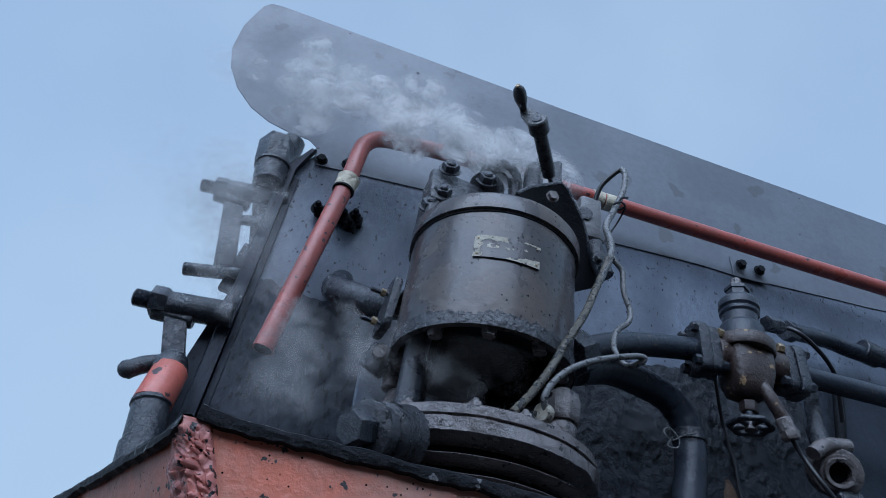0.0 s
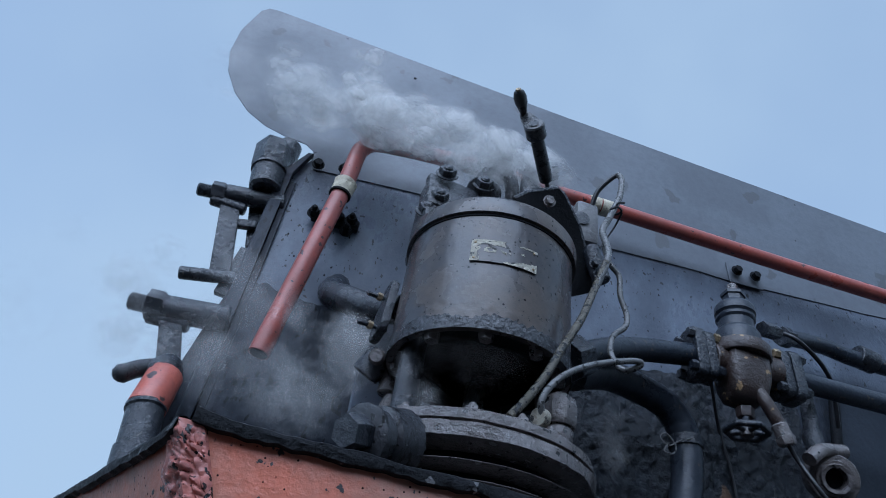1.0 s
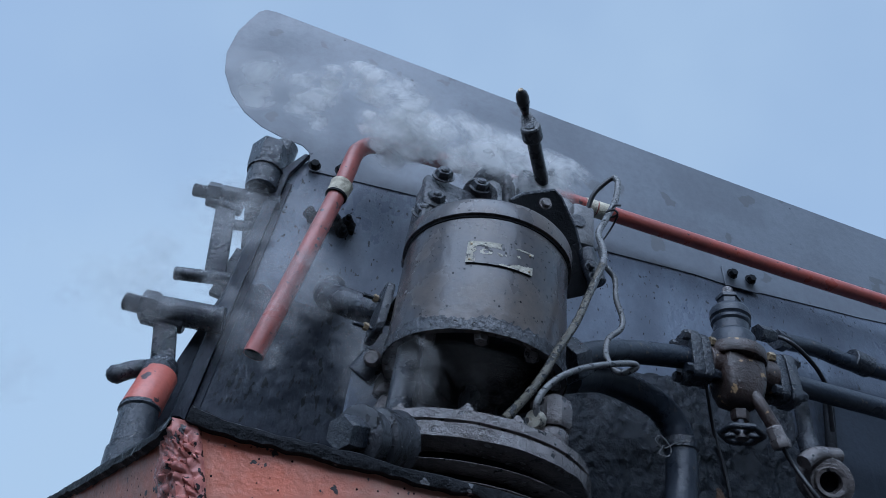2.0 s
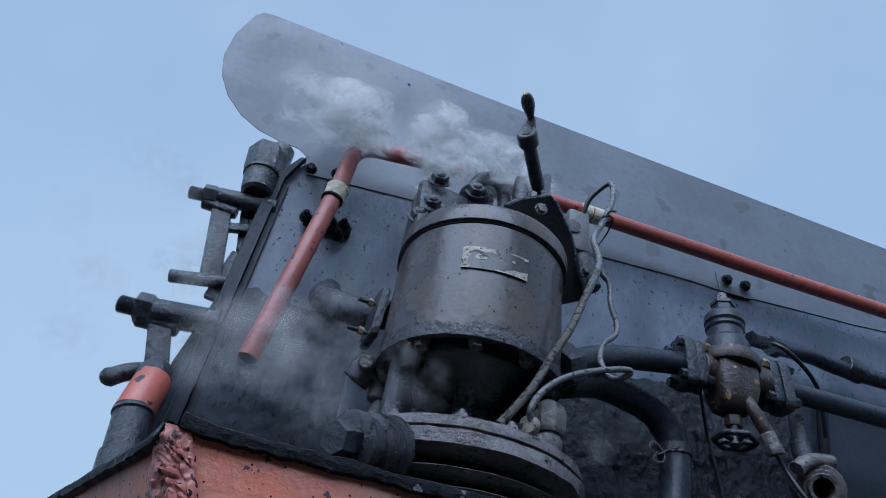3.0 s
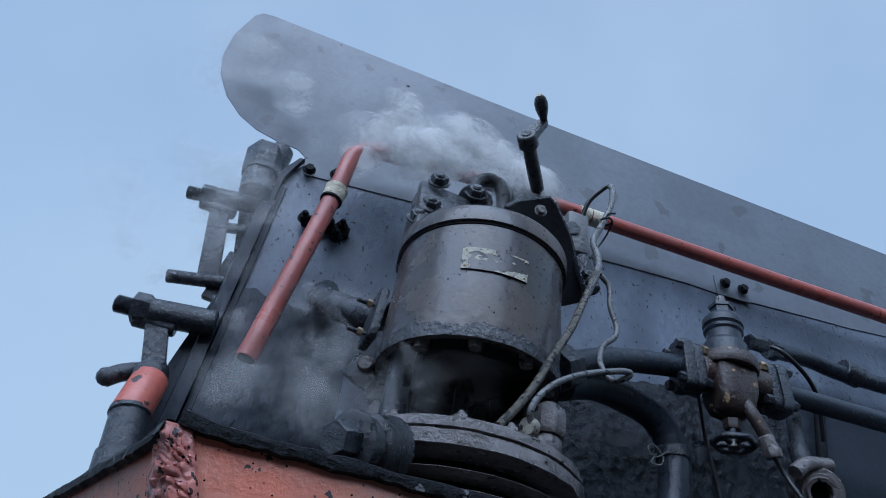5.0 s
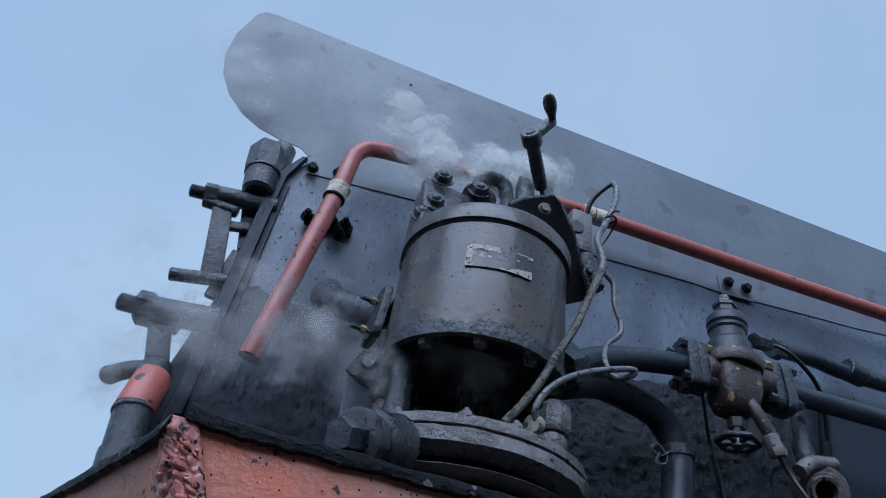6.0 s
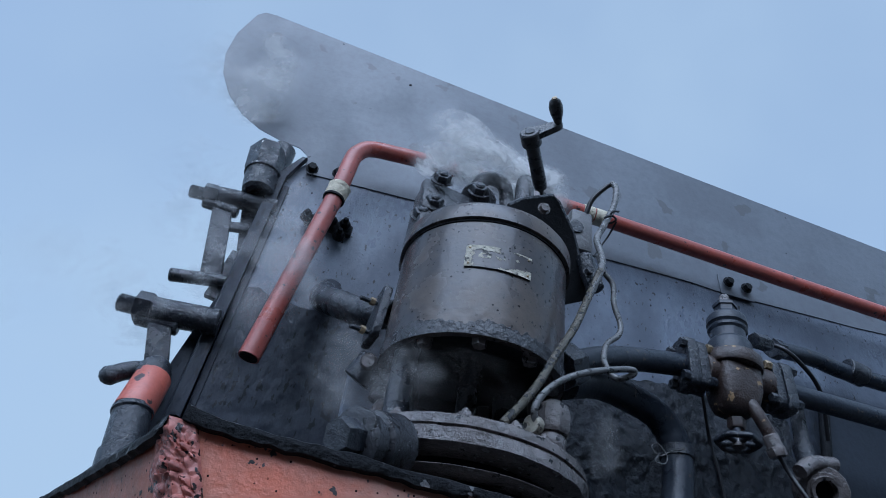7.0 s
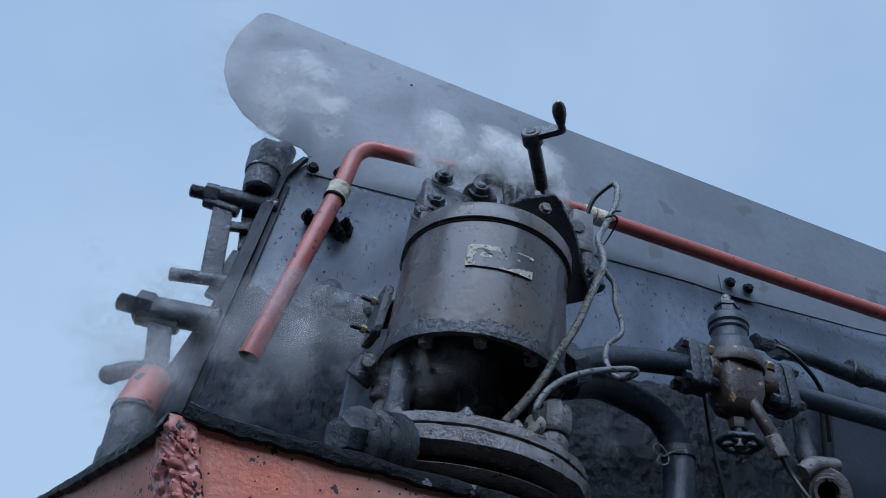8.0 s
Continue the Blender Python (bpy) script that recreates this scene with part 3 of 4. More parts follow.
    part("box_port", lathe([(0, 0), (0.017, 0), (0.018, 0.006), (0, 0.008)], along(bx + Vector((-0.012, -0.018, 0)), bx + Vector((-0.012, -0.1, 0))), 20), M_IRON, p)
    part("box_neck", rod((0.483, 0.990, 2.512), (0.512, 0.990, 2.429), 0.02), M_IRON, p)
    for s in ((0.481, 0.965, 2.446), (0.490, 0.965, 2.423)):
        part("box_bolt", bolt(s, TO_US, 0.016, 0.012), M_IRON, p)
    # fittings on the side turned to the front
    part("side_flange", plate(rounded([(-0.04, -0.06), (0.04, -0.06), (0.04, 0.06), (-0.04, 0.06)], 0.02), 0.016, along((0.089, 1.060, 2.256), Vector((0.089, 1.060, 2.256)) + Vector((-0.97, -0.12, 0.05))), 0.003), M_IRON, p)
    for s in ((0.069, 1.050, 2.281), (0.064, 1.050, 2.214)):
        bb = part("stud", rod(Vector(s) + Vector((-0.03, -0.01, -0.004)), Vector(s) + Vector((0.03, 0.01, 0.004)), 0.0045), M_IRON, p)
        part("nut", hexa(along(s, Vector(s) + Vector((-0.9, -0.3, 0))), 0.014, 0.010), M_BRIGHT, bb)


def build_crank():
    base, axis = Vector((0.374, 0.990, 2.675)), Vector((-0.542, -0.829, 0.134)).normalized()
    c = new("crank_handle")
    tagged(c, "worn steel hand crank turning on the pump's lubricator", "crank")
    L, R = 0.135, 0.066
    part("shaft", lathe([(0, -0.03), (0.004, -0.03), (0.006, 0.0), (0.015, 0.004), (0.016, 0.02), (0.0155, L), (0, L)], Matrix(), 24), M_CRANK, c, local=True)
    arm = bmesh.new()
    lathe([(0.0, L - 0.012), (0.021, L - 0.012), (0.023, L - 0.008), (0.023, L + 0.02), (0.020, L + 0.023), (0.0, L + 0.023)], Matrix(), 28, arm)
    out = rounded([(0.0, -0.02), (R, -0.011), (R + 0.012, 0), (R, 0.011), (0.0, 0.02)], [0.001, 0.008, 0.008, 0.008, 0.001])
    plate(out, 0.014, Matrix.Translation((0, 0, L + 0.006)), 0.003, arm)
    part("arm", arm, M_CRANK, c, local=True)
    part("shaft_end", lathe([(0.0, L + 0.0235), (0.011, L + 0.0235), (0.011, L + 0.025), (0.0, L + 0.025)], Matrix(), 20), M_IRON, c, local=True)
    g = lathe([(0.0, 0.0), (0.008, 0.0), (0.008, 0.007), (0.010, 0.014), (0.0145, 0.032), (0.015, 0.046), (0.012, 0.058), (0.007, 0.0635), (0.0, 0.064)], Matrix.Translation((R, 0, L + 0.015)), 24)
    grip = part("grip", g, M_CRANK, c, local=True)
    part("grip_tip", lathe([(0.0, 0.064), (0.006, 0.0635), (0.0055, 0.0665), (0, 0.067)], Matrix.Translation((R, 0, L + 0.015)), 16), M_BRIGHT, grip, local=True)
    return c, base, axis


build_pump()
CRANK, CRANK_BASE, CRANK_AXIS = build_crank()

# ---- pipes and fittings on the wall ----


def build_red_pipe():
    p = thing("red_pipe", (0.3, 1.3, 2.97), "red oxide painted drain pipe with an open cut end", "pipe")
    a, b = Vector((-0.1405, 1.255, 2.198)), Vector((-0.083, 1.255, 2.706))
    bend = [a, a.lerp(b, 0.5), b, (-0.075, 1.262, 2.845), (-0.066, 1.267, 2.882), (-0.047, 1.272, 2.912), (-0.017, 1.278, 2.930), (0.033, 1.280, 2.939), (0.125, 1.280, 2.949), (0.299, 1.280, 2.958)]
    line = smooth_line(bend, 8) + [Vector(v) for v in ((0.478, 1.280, 2.954), (0.662, 1.280, 2.955), (0.927, 1.280, 2.952), (1.321, 1.280, 2.946), (1.631, 1.280, 2.945), (2.2, 1.28, 2.94), (3.2, 1.28, 2.93))]
    pipe = part("pipe", tube(line, 0.0232, 24, curve=False), M_RED, p)
    d = (a - b).normalized()
    # near-black disc on the closed end; its colour gives the hole's shade
    part("bore", lathe([(0.0, 0.001), (0.0195, 0.001), (0.020, 0.0)], along(a + d * 0.0002, a + d), 24), M_DARK, pipe)
    c0, c1 = b + d * 0.02, b - d * 0.022
    part("wrap", tube([c0, b, c1], 0.0285, 24, rough=0.10), M_WRAP, p, "dirty white wrapping round the pipe")
    part("wrap_edge", tube([c0 + d * 0.006, c0], 0.0288, 24, curve=False), M_DARK, p)
    for x in (0.62, 0.66):
        part("wrap", tube([(x, 1.28, 2.953), (x + 0.035, 1.28, 2.953)], 0.0262, 24, curve=False), M_WRAP, p, "dirty white wrapping round the pipe")
    # clamp that holds it off the wall
    k = thing("pipe_clamp", (-0.068, 1.370, 2.692), "sooty pipe clamp with two bolts on the wall", "clamp")
    part("foot", box((0.13, 0.02, 0.035), Matrix.Translation((-0.082, 1.365, 2.682)), 0.005), M_DARK, k)
    part("arm", rod((-0.074, 1.370, 2.704), (-0.092, 1.270, 2.640), 0.014), M_DARK, k)
    for s in ((-0.142, 1.352, 2.677), (-0.041, 1.352, 2.687), (-0.047, 1.352, 2.648)):
        part("clamp_bolt", bolt(s, TO_US, 0.024, 0.018, stud=0.012), M_DARK, k)


def build_front_cocks():
    c = thing("blower_cap", (-0.296, 1.400, 2.852), "sooty hexagon-headed valve cap at the front edge", "valve")
    top, low = Vector((-0.312, 1.370, 2.891)), Vector((-0.287, 1.360, 2.710))
    n = (top - low).length
    part("body", lathe([(0.0, 0.006), (0.02, 0.004), (0.022, 0.0), (0.034, 0.0), (0.042, 0.008), (0.044, 0.03), (0.046, n * 0.5), (0.0, n * 0.5)], along(low, top), 28), M_IRON, c)
    part("hexagon", lathe([(0.0, n * 0.42), (0.047, n * 0.42), (0.051, n * 0.47), (0.051, n * 0.93), (0.042, n), (0, n)], along(low, top), 6), M_IRON, c)
    part("washer", lathe([(0.0, n * 0.40), (0.049, n * 0.40), (0.049, n * 0.44), (0, n * 0.44)], along(low, top), 32), M_IRON, c)
    part("dome", lathe([(0.0, 0.05), (0.018, 0.047), (0.033, 0.035), (0.038, 0.0), (0.038, -0.06), (0.0, -0.06)], along((-0.281, 1.400, 2.902), Vector((-0.281, 1.400, 2.902)) + Vector((0.015, 0, 0.1))), 24), M_IRON, c)
    part("neck", rod((-0.277, 1.410, 2.846), (-0.219, 1.420, 2.765), 0.034), M_IRON, c)

    u = thing("front_cock", (-0.330, 1.380, 2.685), "grey iron cock bracket with a threaded stud end", "cock")
    part("stud", tube_thread((-0.451, 1.380, 2.670), (-0.405, 1.380, 2.674), 0.0185), M_IRON, u)
    part("nut", hexa(along((-0.414, 1.380, 2.676), (-0.377, 1.380, 2.681)), 0.05, 0.034), M_IRON, u)
    part("bar", rod((-0.380, 1.380, 2.682), (-0.227, 1.380, 2.701), 0.0255), M_IRON, u)
    part("shoulder", rod((-0.409, 1.385, 2.654), (-0.317, 1.385, 2.649), 0.017), M_IRON, u)
    part("upright", slab((-0.359, 1.390, 2.661), (-0.308, 1.390, 2.430), 0.05, 0.03), M_IRON, u)
    part("tie", slab((-0.351, 1.390, 2.596), (-0.275, 1.390, 2.613), 0.024, 0.02), M_IRON, u)
    part("web", slab((-0.294, 1.410, 2.683), (-0.262, 1.410, 2.555), 0.045, 0.02), M_IRON, u)
    part("pin", rod((-0.399, 1.385, 2.413), (-0.260, 1.385, 2.439), 0.0165), M_IRON, u)
    part("gusset", slab((-0.268, 1.400, 2.536), (-0.286, 1.400, 2.388), 0.045, 0.02), M_IRON, u)

    w = thing("drain_cock", (-0.327, 1.360, 2.294), "grey iron drain cock with red painted cap and lever", "cock")
    part("stud", tube_thread((-0.455, 1.340, 2.285), (-0.408, 1.340, 2.286), 0.0205), M_IRON, w)
    part("nut", hexa(along((-0.416, 1.340, 2.288), (-0.380, 1.340, 2.290)), 0.06, 0.036), M_IRON, w)
    part("bar", rod((-0.381, 1.340, 2.287), (-0.239, 1.340, 2.301), 0.031), M_IRON, w)
    part("shoulder", rod((-0.407, 1.345, 2.266), (-0.315, 1.345, 2.266), 0.02), M_IRON, w)
    part("upright", slab((-0.360, 1.345, 2.281), (-0.313, 1.345, 2.140), 0.048, 0.03), M_IRON, w)
    part("lever", tube(((-0.386, 1.300, 2.102), (-0.362, 1.310, 2.126), (-0.323, 1.330, 2.152)), 0.0185, 18), M_IRON, w)
    part("lever_end", blob((-0.384, 1.300, 2.105), (0.021, 0.019, 0.02), lump=0.05), M_IRON, w)
    part("dome", lathe([(0.034, -0.02), (0.034, 0.006), (0.028, 0.012), (0.027, 0.022), (0.02, 0.03), (0.0, 0.033)], along((-0.309, 1.300, 2.132), (-0.307, 1.315, 2.188)), 28), M_IRON, w)
    a, b = Vector((-0.306, 1.270, 2.036)), Vector((-0.305, 1.300, 2.132))
    n = (b - a).length
    part("cap", lathe([(0.0, 0.0), (0.037, 0.0), (0.038, 0.004), (0.036, n - 0.012), (0.033, n - 0.008), (0.0, n - 0.008)], along(a, b), 32, wobble=0.001), M_CAP, w, "scuffed orange-red painted cap")
    d = (a - b).normalized()
    part("socket", lathe([(0.0, -0.004), (0.038, -0.004), (0.0385, 0.004), (0.035, 0.008), (0.035, 0.085), (0.039, 0.088), (0.039, 0.3), (0, 0.3)], along(a, (-0.287, 1.250, 1.948)), 32), M_IRON, w)


def tube_thread(p, q, r):
    """A stud with thread rings."""
    m, n = along(p, q), (Vector(q) - Vector(p)).length
    prof = [(0, 0), (r * 0.8, 0), (r * 0.95, 0.003)]
    k = max(4, int((n - 0.006) / 0.004))
    for i in range(k):
        z = 0.003 + (n - 0.003) * i / k
        prof += [(r, z + 0.001), (r * 0.88, z + 0.003)]
    return lathe(prof + [(r * 0.9, n), (0, n)], m, 18)


def slab(p, q, wide, thick):
    m, n = along(p, q), (Vector(q) - Vector(p)).length
    side = Vector((1, 0, 0))
    z = (Vector(q) - Vector(p)).normalized()
    side = (side - z * side.dot(z)).normalized()
    f = Matrix((side, z.cross(side), z)).transposed().to_4x4()
    f.translation = (Vector(p) + Vector(q)) / 2
    return box((wide, thick, n), f, 0.004)


def build_elbow():
    e = thing("exhaust_pipe", (0.044, 1.200, 2.347), "sooty iron elbow pipe behind the pump", "pipe")
    part("elbow", tube(((0.118, 1.085, 2.288), (0.085, 1.11, 2.296), (0.053, 1.14, 2.308), (0.003, 1.18, 2.337), (-0.031, 1.24, 2.377), (-0.033, 1.33, 2.449), (-0.024, 1.40, 2.508)), 0.031, 22, rough=0.05), M_IRON, e)
    v = thing("small_valve", (0.081, 1.100, 2.155), "small sooty check valve with bolted gland", "valve")
    part("body", rod((0.075, 1.100, 2.135), (0.097, 1.080, 2.177), 0.028), M_IRON, v)
    part("cap", lathe([(0, 0), (0.016, 0), (0.017, 0.012), (0.012, 0.02), (0, 0.02)], along((0.090, 1.070, 2.162), (0.081, 1.040, 2.154)), 18), M_CAST, v)
    part("gland", rod((0.125, 1.100, 2.108), (0.125, 1.100, 2.161), 0.02), M_CAST, v)
    part("pipe", tube(((0.126, 1.100, 2.156), (0.143, 1.100, 2.125), (0.131, 1.100, 2.076), (0.134, 1.100, 2.001)), 0.018, 14), M_CAST, v)
    part("foot_plate", plate([(x, z) for x, _, z in ((0.068, 1.200, 2.101), (0.064, 1.200, 2.198), (0.139, 1.200, 2.196), (0.142, 1.200, 2.100))], 0.02, upright(1.22), 0.003), M_WALL, v)


build_red_pipe()
build_front_cocks()
build_elbow()


def build_stop_valve():
    Yv = 1.16
    v = thing("stop_valve", (0.970, 1.160, 2.439), "rusty flanged steam stop valve with hand wheel below", "valve")
    top, low = Vector((0.980, 1.160, 2.690)), Vector((0.956, 1.160, 2.312))
    ax = (top - low).normalized()
    m = along(top, low)
    part("stem_nut", lathe([(0, 0.002), (0.010, 0.002), (0.013, 0.006), (0.013, 0.022), (0.020, 0.024), (0.020, 0.034), (0, 0.034)], m, 8), M_CAST, v)
    part("cap_hexagon", lathe([(0, 0.030), (0.026, 0.031), (0.031, 0.035), (0.031, 0.044), (0.027, 0.046), (0.027, 0.074), (0, 0.074)], m, 6), M_PIPE, v)
    part("bonnet", lathe([(0.0, 0.068), (0.036, 0.070), (0.043, 0.076), (0.048, 0.083), (0.0495, 0.088), (0.0495, 0.104), (0.045, 0.108), (0.044, 0.111), (0.048, 0.115), (0.048, 0.122), (0.043, 0.128),
                          (0.043, 0.152), (0.050, 0.160), (0.0535, 0.167), (0.0535, 0.208), (0.0, 0.210)], m, 44, wobble=0.0008), M_PIPE, v)
    part("collar", lathe([(0.03, 0.206), (0.070, 0.207), (0.073, 0.211), (0.073, 0.236), (0.070, 0.241), (0.03, 0.242)], m, 44, wobble=0.0012), M_VALVE, v)
    # squared body that narrows downwards
    body = bmesh.new()
    across = Vector((1, 0, 0))
    across = (across - ax * across.dot(ax)).normalized()
    deep, rings = ax.cross(across), []
    for half, d in ((0.046, 0.236), (0.053, 0.243), (0.054, 0.27), (0.051, 0.30), (0.046, 0.328), (0.038, 0.350), (0.024, 0.360), (0.012, 0.362)):
        ring = []
        for i in range(40):
            a = 2 * math.pi * i / 40
            c, n = math.cos(a), math.sin(a)
            k = half * (abs(c) ** 5 + abs(n) ** 5) ** (-1 / 5)
            q = top - ax * d + across * c * k + deep * n * k
            ring.append(body.verts.new(q + (q - (top - ax * d)) * 0.05 * noise.noise(q * 60)))
        rings.append(ring)
    for a, b in zip(rings, rings[1:]):
        for i in range(40):
            body.faces.new((a[i], a[(i + 1) % 40], b[(i + 1) % 40], b[i]))
    body.faces.new(rings[-1])
    bd = part("body", body, M_VALVE, v)
    # cast marks in low relief that cannot be read
    for i in range(4):
        c = top - ax * (0.262 + 0.020 * i) + across * 0.014 - Vector((0, 0.0535 - 0.002 * i, 0))
        part("cast_mark", box((0.011, 0.003, 0.012), Matrix.Translation(c + Vector((0, 0.002, 0))), 0.001), M_VALVE, bd)
    part("packing_nut", hexa(along(low + ax * 0.012, low - ax * 1), 0.036, 0.024), M_VALVE, v)
    # hand wheel
    hub = Vector((0.936, 1.140, 2.256))
    hm = along(hub, hub - ax)
    wheel = bmesh.new()
    n, R, r = 36, 0.041, 0.0075
    ring = [hm @ Vector(((R + 0.0025 * math.cos(6 * 2 * math.pi * i / n)) * math.cos(2 * math.pi * i / n), (R + 0.0025 * math.cos(6 * 2 * math.pi * i / n)) * math.sin(2 * math.pi * i / n), 0)) for i in range(n + 1)]
    tube(ring, r, 10, wheel, curve=False)
    hw = part("hand_wheel", wheel, M_IRON, v)
    for i in range(5):
        a = 2 * math.pi * i / 5
        part("spoke", rod(hm @ Vector((0, 0, 0)), hm @ Vector((R * math.cos(a), R * math.sin(a), 0)), 0.007, seg=10), M_IRON, hw)
    part("hub", lathe([(0, -0.012), (0.014, -0.012), (0.014, 0.012), (0, 0.014)], hm, 16), M_CAST, hw)
    part("spindle", rod(low, hub, 0.008), M_IRON, v)
    # flange pairs
    lx, rx = Vector((0.886, 1.170, 2.440)), Vector((1.069, 1.170, 2.447))
    d = Vector((1, 0, 0.02)).normalized()
    for c, s, nm in ((lx, -1, "left"), (rx, 1, "right")):
        w = d * s
        for k, (off, th, sz) in enumerate(((0.0, 0.024, 0.062), (0.027, 0.028, 0.066))):
            f = along(c + w * off, c + w * (off + 1))
            sq = rounded([(-sz, -sz * 0.55), (sz, -sz * 0.55), (sz, sz * 0.55), (-sz, sz * 0.55)], 0.02)
            turn = Matrix.Rotation(radians(90), 4, "Z")
            part("flange", plate(sq, th, f @ turn, 0.003), M_IRON, v)
        part("neck", rod(c - w * 0.06, c, 0.042), M_VALVE, v)
        f = along(c, c + w)
        for sg in (-1, 1):
            for zz in (-0.045, 0.045):
                off = Vector((0, 0.026 * sg, zz))
                b = c + off - w * 0.002
                part("flange_nut", hexa(along(b, b - w), 0.022, 0.015), M_BRIGHT if zz > 0 and sg < 0 else M_IRON, v)
                b = c + off + w * 0.055
                part("flange_nut", hexa(along(b, b + w), 0.022, 0.015), M_IRON, v)
    # drain elbow and its union
    part("drain_neck", tube(((0.973, 1.130, 2.366), (0.984, 1.120, 2.329), (1.011, 1.120, 2.279)), 0.015, 14), M_VALVE, v)
    u = part("drain_union", rod((1.006, 1.120, 2.284), (1.022, 1.120, 2.238), 0.018), M_CAST, v)
    part("union_nut", hexa(along((1.015, 1.120, 2.256), (1.021, 1.120, 2.235)), 0.036, 0.02), M_CAST, u)

    L = thing("steam_pipe", (0.708, 1.180, 2.419), "black iron steam pipe from the pump to the stop valve", "pipe")
    part("pipe", tube(((0.485, 1.100, 2.284), (0.574, 1.120, 2.346), (0.690, 1.150, 2.398), Vector(lx) - d * 0.04), 0.028, 20), M_PIPE, L)
    part("union", hexa(along((0.481, 1.090, 2.278), (0.537, 1.100, 2.316)), 0.085, 0.05), M_IRON, L)
    rp = thing("supply_pipe", (1.295, 1.180, 2.461), "black iron supply pipe leaving the stop valve", "pipe")
    part("pipe", tube((Vector(rx) + d * 0.04, Vector(rx) + d * 0.3, Vector(rx) + d * 0.9, Vector(rx) + d * 1.9), 0.026, 20), M_PIPE, rp)
    up = thing("upper_pipe", (1.426, 1.300, 2.675), "black iron pipe with a socket along the wall", "pipe")
    part("pipe", tube(((1.202, 1.270, 2.656), (1.373, 1.300, 2.688), (1.596, 1.300, 2.677), (2.6, 1.3, 2.72)), 0.024, 18), M_PIPE, up)
    part("socket", rod((1.488, 1.300, 2.690), (1.547, 1.300, 2.680), 0.034), M_IRON, up)
    part("nut", hexa(along((1.198, 1.260, 2.648), (1.247, 1.270, 2.655)), 0.05, 0.04), M_IRON, up)
    el = thing("lower_pipe", (0.802, 1.250, 2.327), "thick black elbow pipe going down the wall", "pipe")
    part("pipe", tube(((0.521, 1.150, 2.285), (0.614, 1.200, 2.336), (0.723, 1.240, 2.353), (0.816, 1.260, 2.335), (0.862, 1.270, 2.278), (0.864, 1.270, 2.196), (0.848, 1.270, 2.104), (0.825, 1.270, 1.983)), 0.036, 22, rough=0.05), M_PIPE, el)
    part("joint", tube(((0.865, 1.270, 2.269), (0.866, 1.270, 2.244)), 0.04, 22, curve=False), M_IRON, el)
    t = part("tie_wire", tube(((0.862, 1.235, 2.255), (0.822, 1.225, 2.236), (0.789, 1.220, 2.215), (0.769, 1.220, 2.230), (0.784, 1.220, 2.243), (0.806, 1.220, 2.219), (0.799, 1.220, 2.199), (0.776, 1.220, 2.199), (0.789, 1.220, 2.222)), 0.0016, 6), M_CABLE, el, "twisted bright binding wire")
    # lower right: hanger, eye and rods
    h = thing("lever_eye", (1.207, 1.200, 2.230), "worn iron lever eye with a bored boss", "lever")
    c = Vector((1.170, 1.160, 2.209))
    part("boss", lathe([(0.024, 0.05), (0.024, 0.0), (0.032, -0.002), (0.034, 0.006), (0.040, 0.006), (0.042, 0.012), (0.053, 0.014), (0.056, 0.018), (0.056, 0.055), (0.024, 0.055)], along(c, c + Vector((0.35, 0.8, 0.38))), 40), M_CAST, h)
    # disc across the hole, coloured near-black for the shade inside
    part("bore", lathe([(0, 0.03), (0.0245, 0.03)], along(c, c + Vector((0.35, 0.8, 0.38))), 24), M_DARK, h)
    part("strap", tube(((1.106, 1.160, 2.239), (1.146, 1.160, 2.269), (1.209, 1.160, 2.281)), 0.017, 10), M_CAST, h)
    part("arm", slab((1.193, 1.190, 2.185), (1.270, 1.190, 2.057), 0.06, 0.03), M_IRON, h)
    dp = thing("hanging_pipe", (1.217, 1.250, 2.376), "sooty iron pipe hanging below the flange", "pipe")
    part("pipe", tube(((1.214, 1.240, 2.481), (1.192, 1.220, 2.388), (1.169, 1.200, 2.288), (1.165, 1.190, 2.243)), 0.018, 14), M_IRON, dp)
    part("socket", rod((1.177, 1.210, 2.336), (1.173, 1.200, 2.289), 0.023), M_IRON, dp)
    part("rear_pipe", tube(((1.405, 1.330, 2.573), (1.370, 1.330, 2.397), (1.343, 1.330, 2.228)), 0.014, 12), M_DARK, dp)
    cr = thing("control_rod", (1.051, 1.120, 2.195), "thin black control cable below the valve union", "cable")
    part("cable", tube(((1.022, 1.120, 2.238), (1.040, 1.120, 2.204), (1.067, 1.100, 2.132), (1.132, 1.100, 2.057)), 0.005, 10), M_WIRE, cr)
    hs = thing("black_hose", (1.227, 1.200, 2.584), "thin black hose curving over the flange", "hose")
    part("hose", tube(((1.133, 1.200, 2.608), (1.151, 1.170, 2.580), (1.194, 1.170, 2.550), (1.257, 1.200, 2.532), (1.320, 1.250, 2.515), (1.357, 1.300, 2.430)), 0.006, 10), M_WIRE, hs)
    part("hose_nut", hexa(along((1.049, 1.160, 2.571), (1.140, 1.180, 2.589)), 0.036, 0.06), M_IRON, hs)
    wv = thing("wall_wire", (0.989, 1.300, 2.336), "thin black wire hanging on the wall", "wire")
    part("wire", tube(((0.981, 1.300, 2.460), (1.035, 1.365, 2.372), (1.052, 1.365, 2.270), (1.059, 1.365, 2.174), (1.062, 1.365, 2.046)), 0.0045, 8), M_WIRE, wv)
    sp = thing("smooth_panel", (1.497, 1.360, 2.422), "grey smooth sheet panel on the lower wall", "panel")
    q = [(1.441, 1.360, 2.578), (1.884, 1.360, 2.587), (1.673, 1.360, 2.102), (1.349, 1.360, 2.103)]
    part("sheet", plate([(a, b) for a, _, b in q], 0.01, upright(1.362), 0.002), M_PANEL, sp)


build_stop_valve()


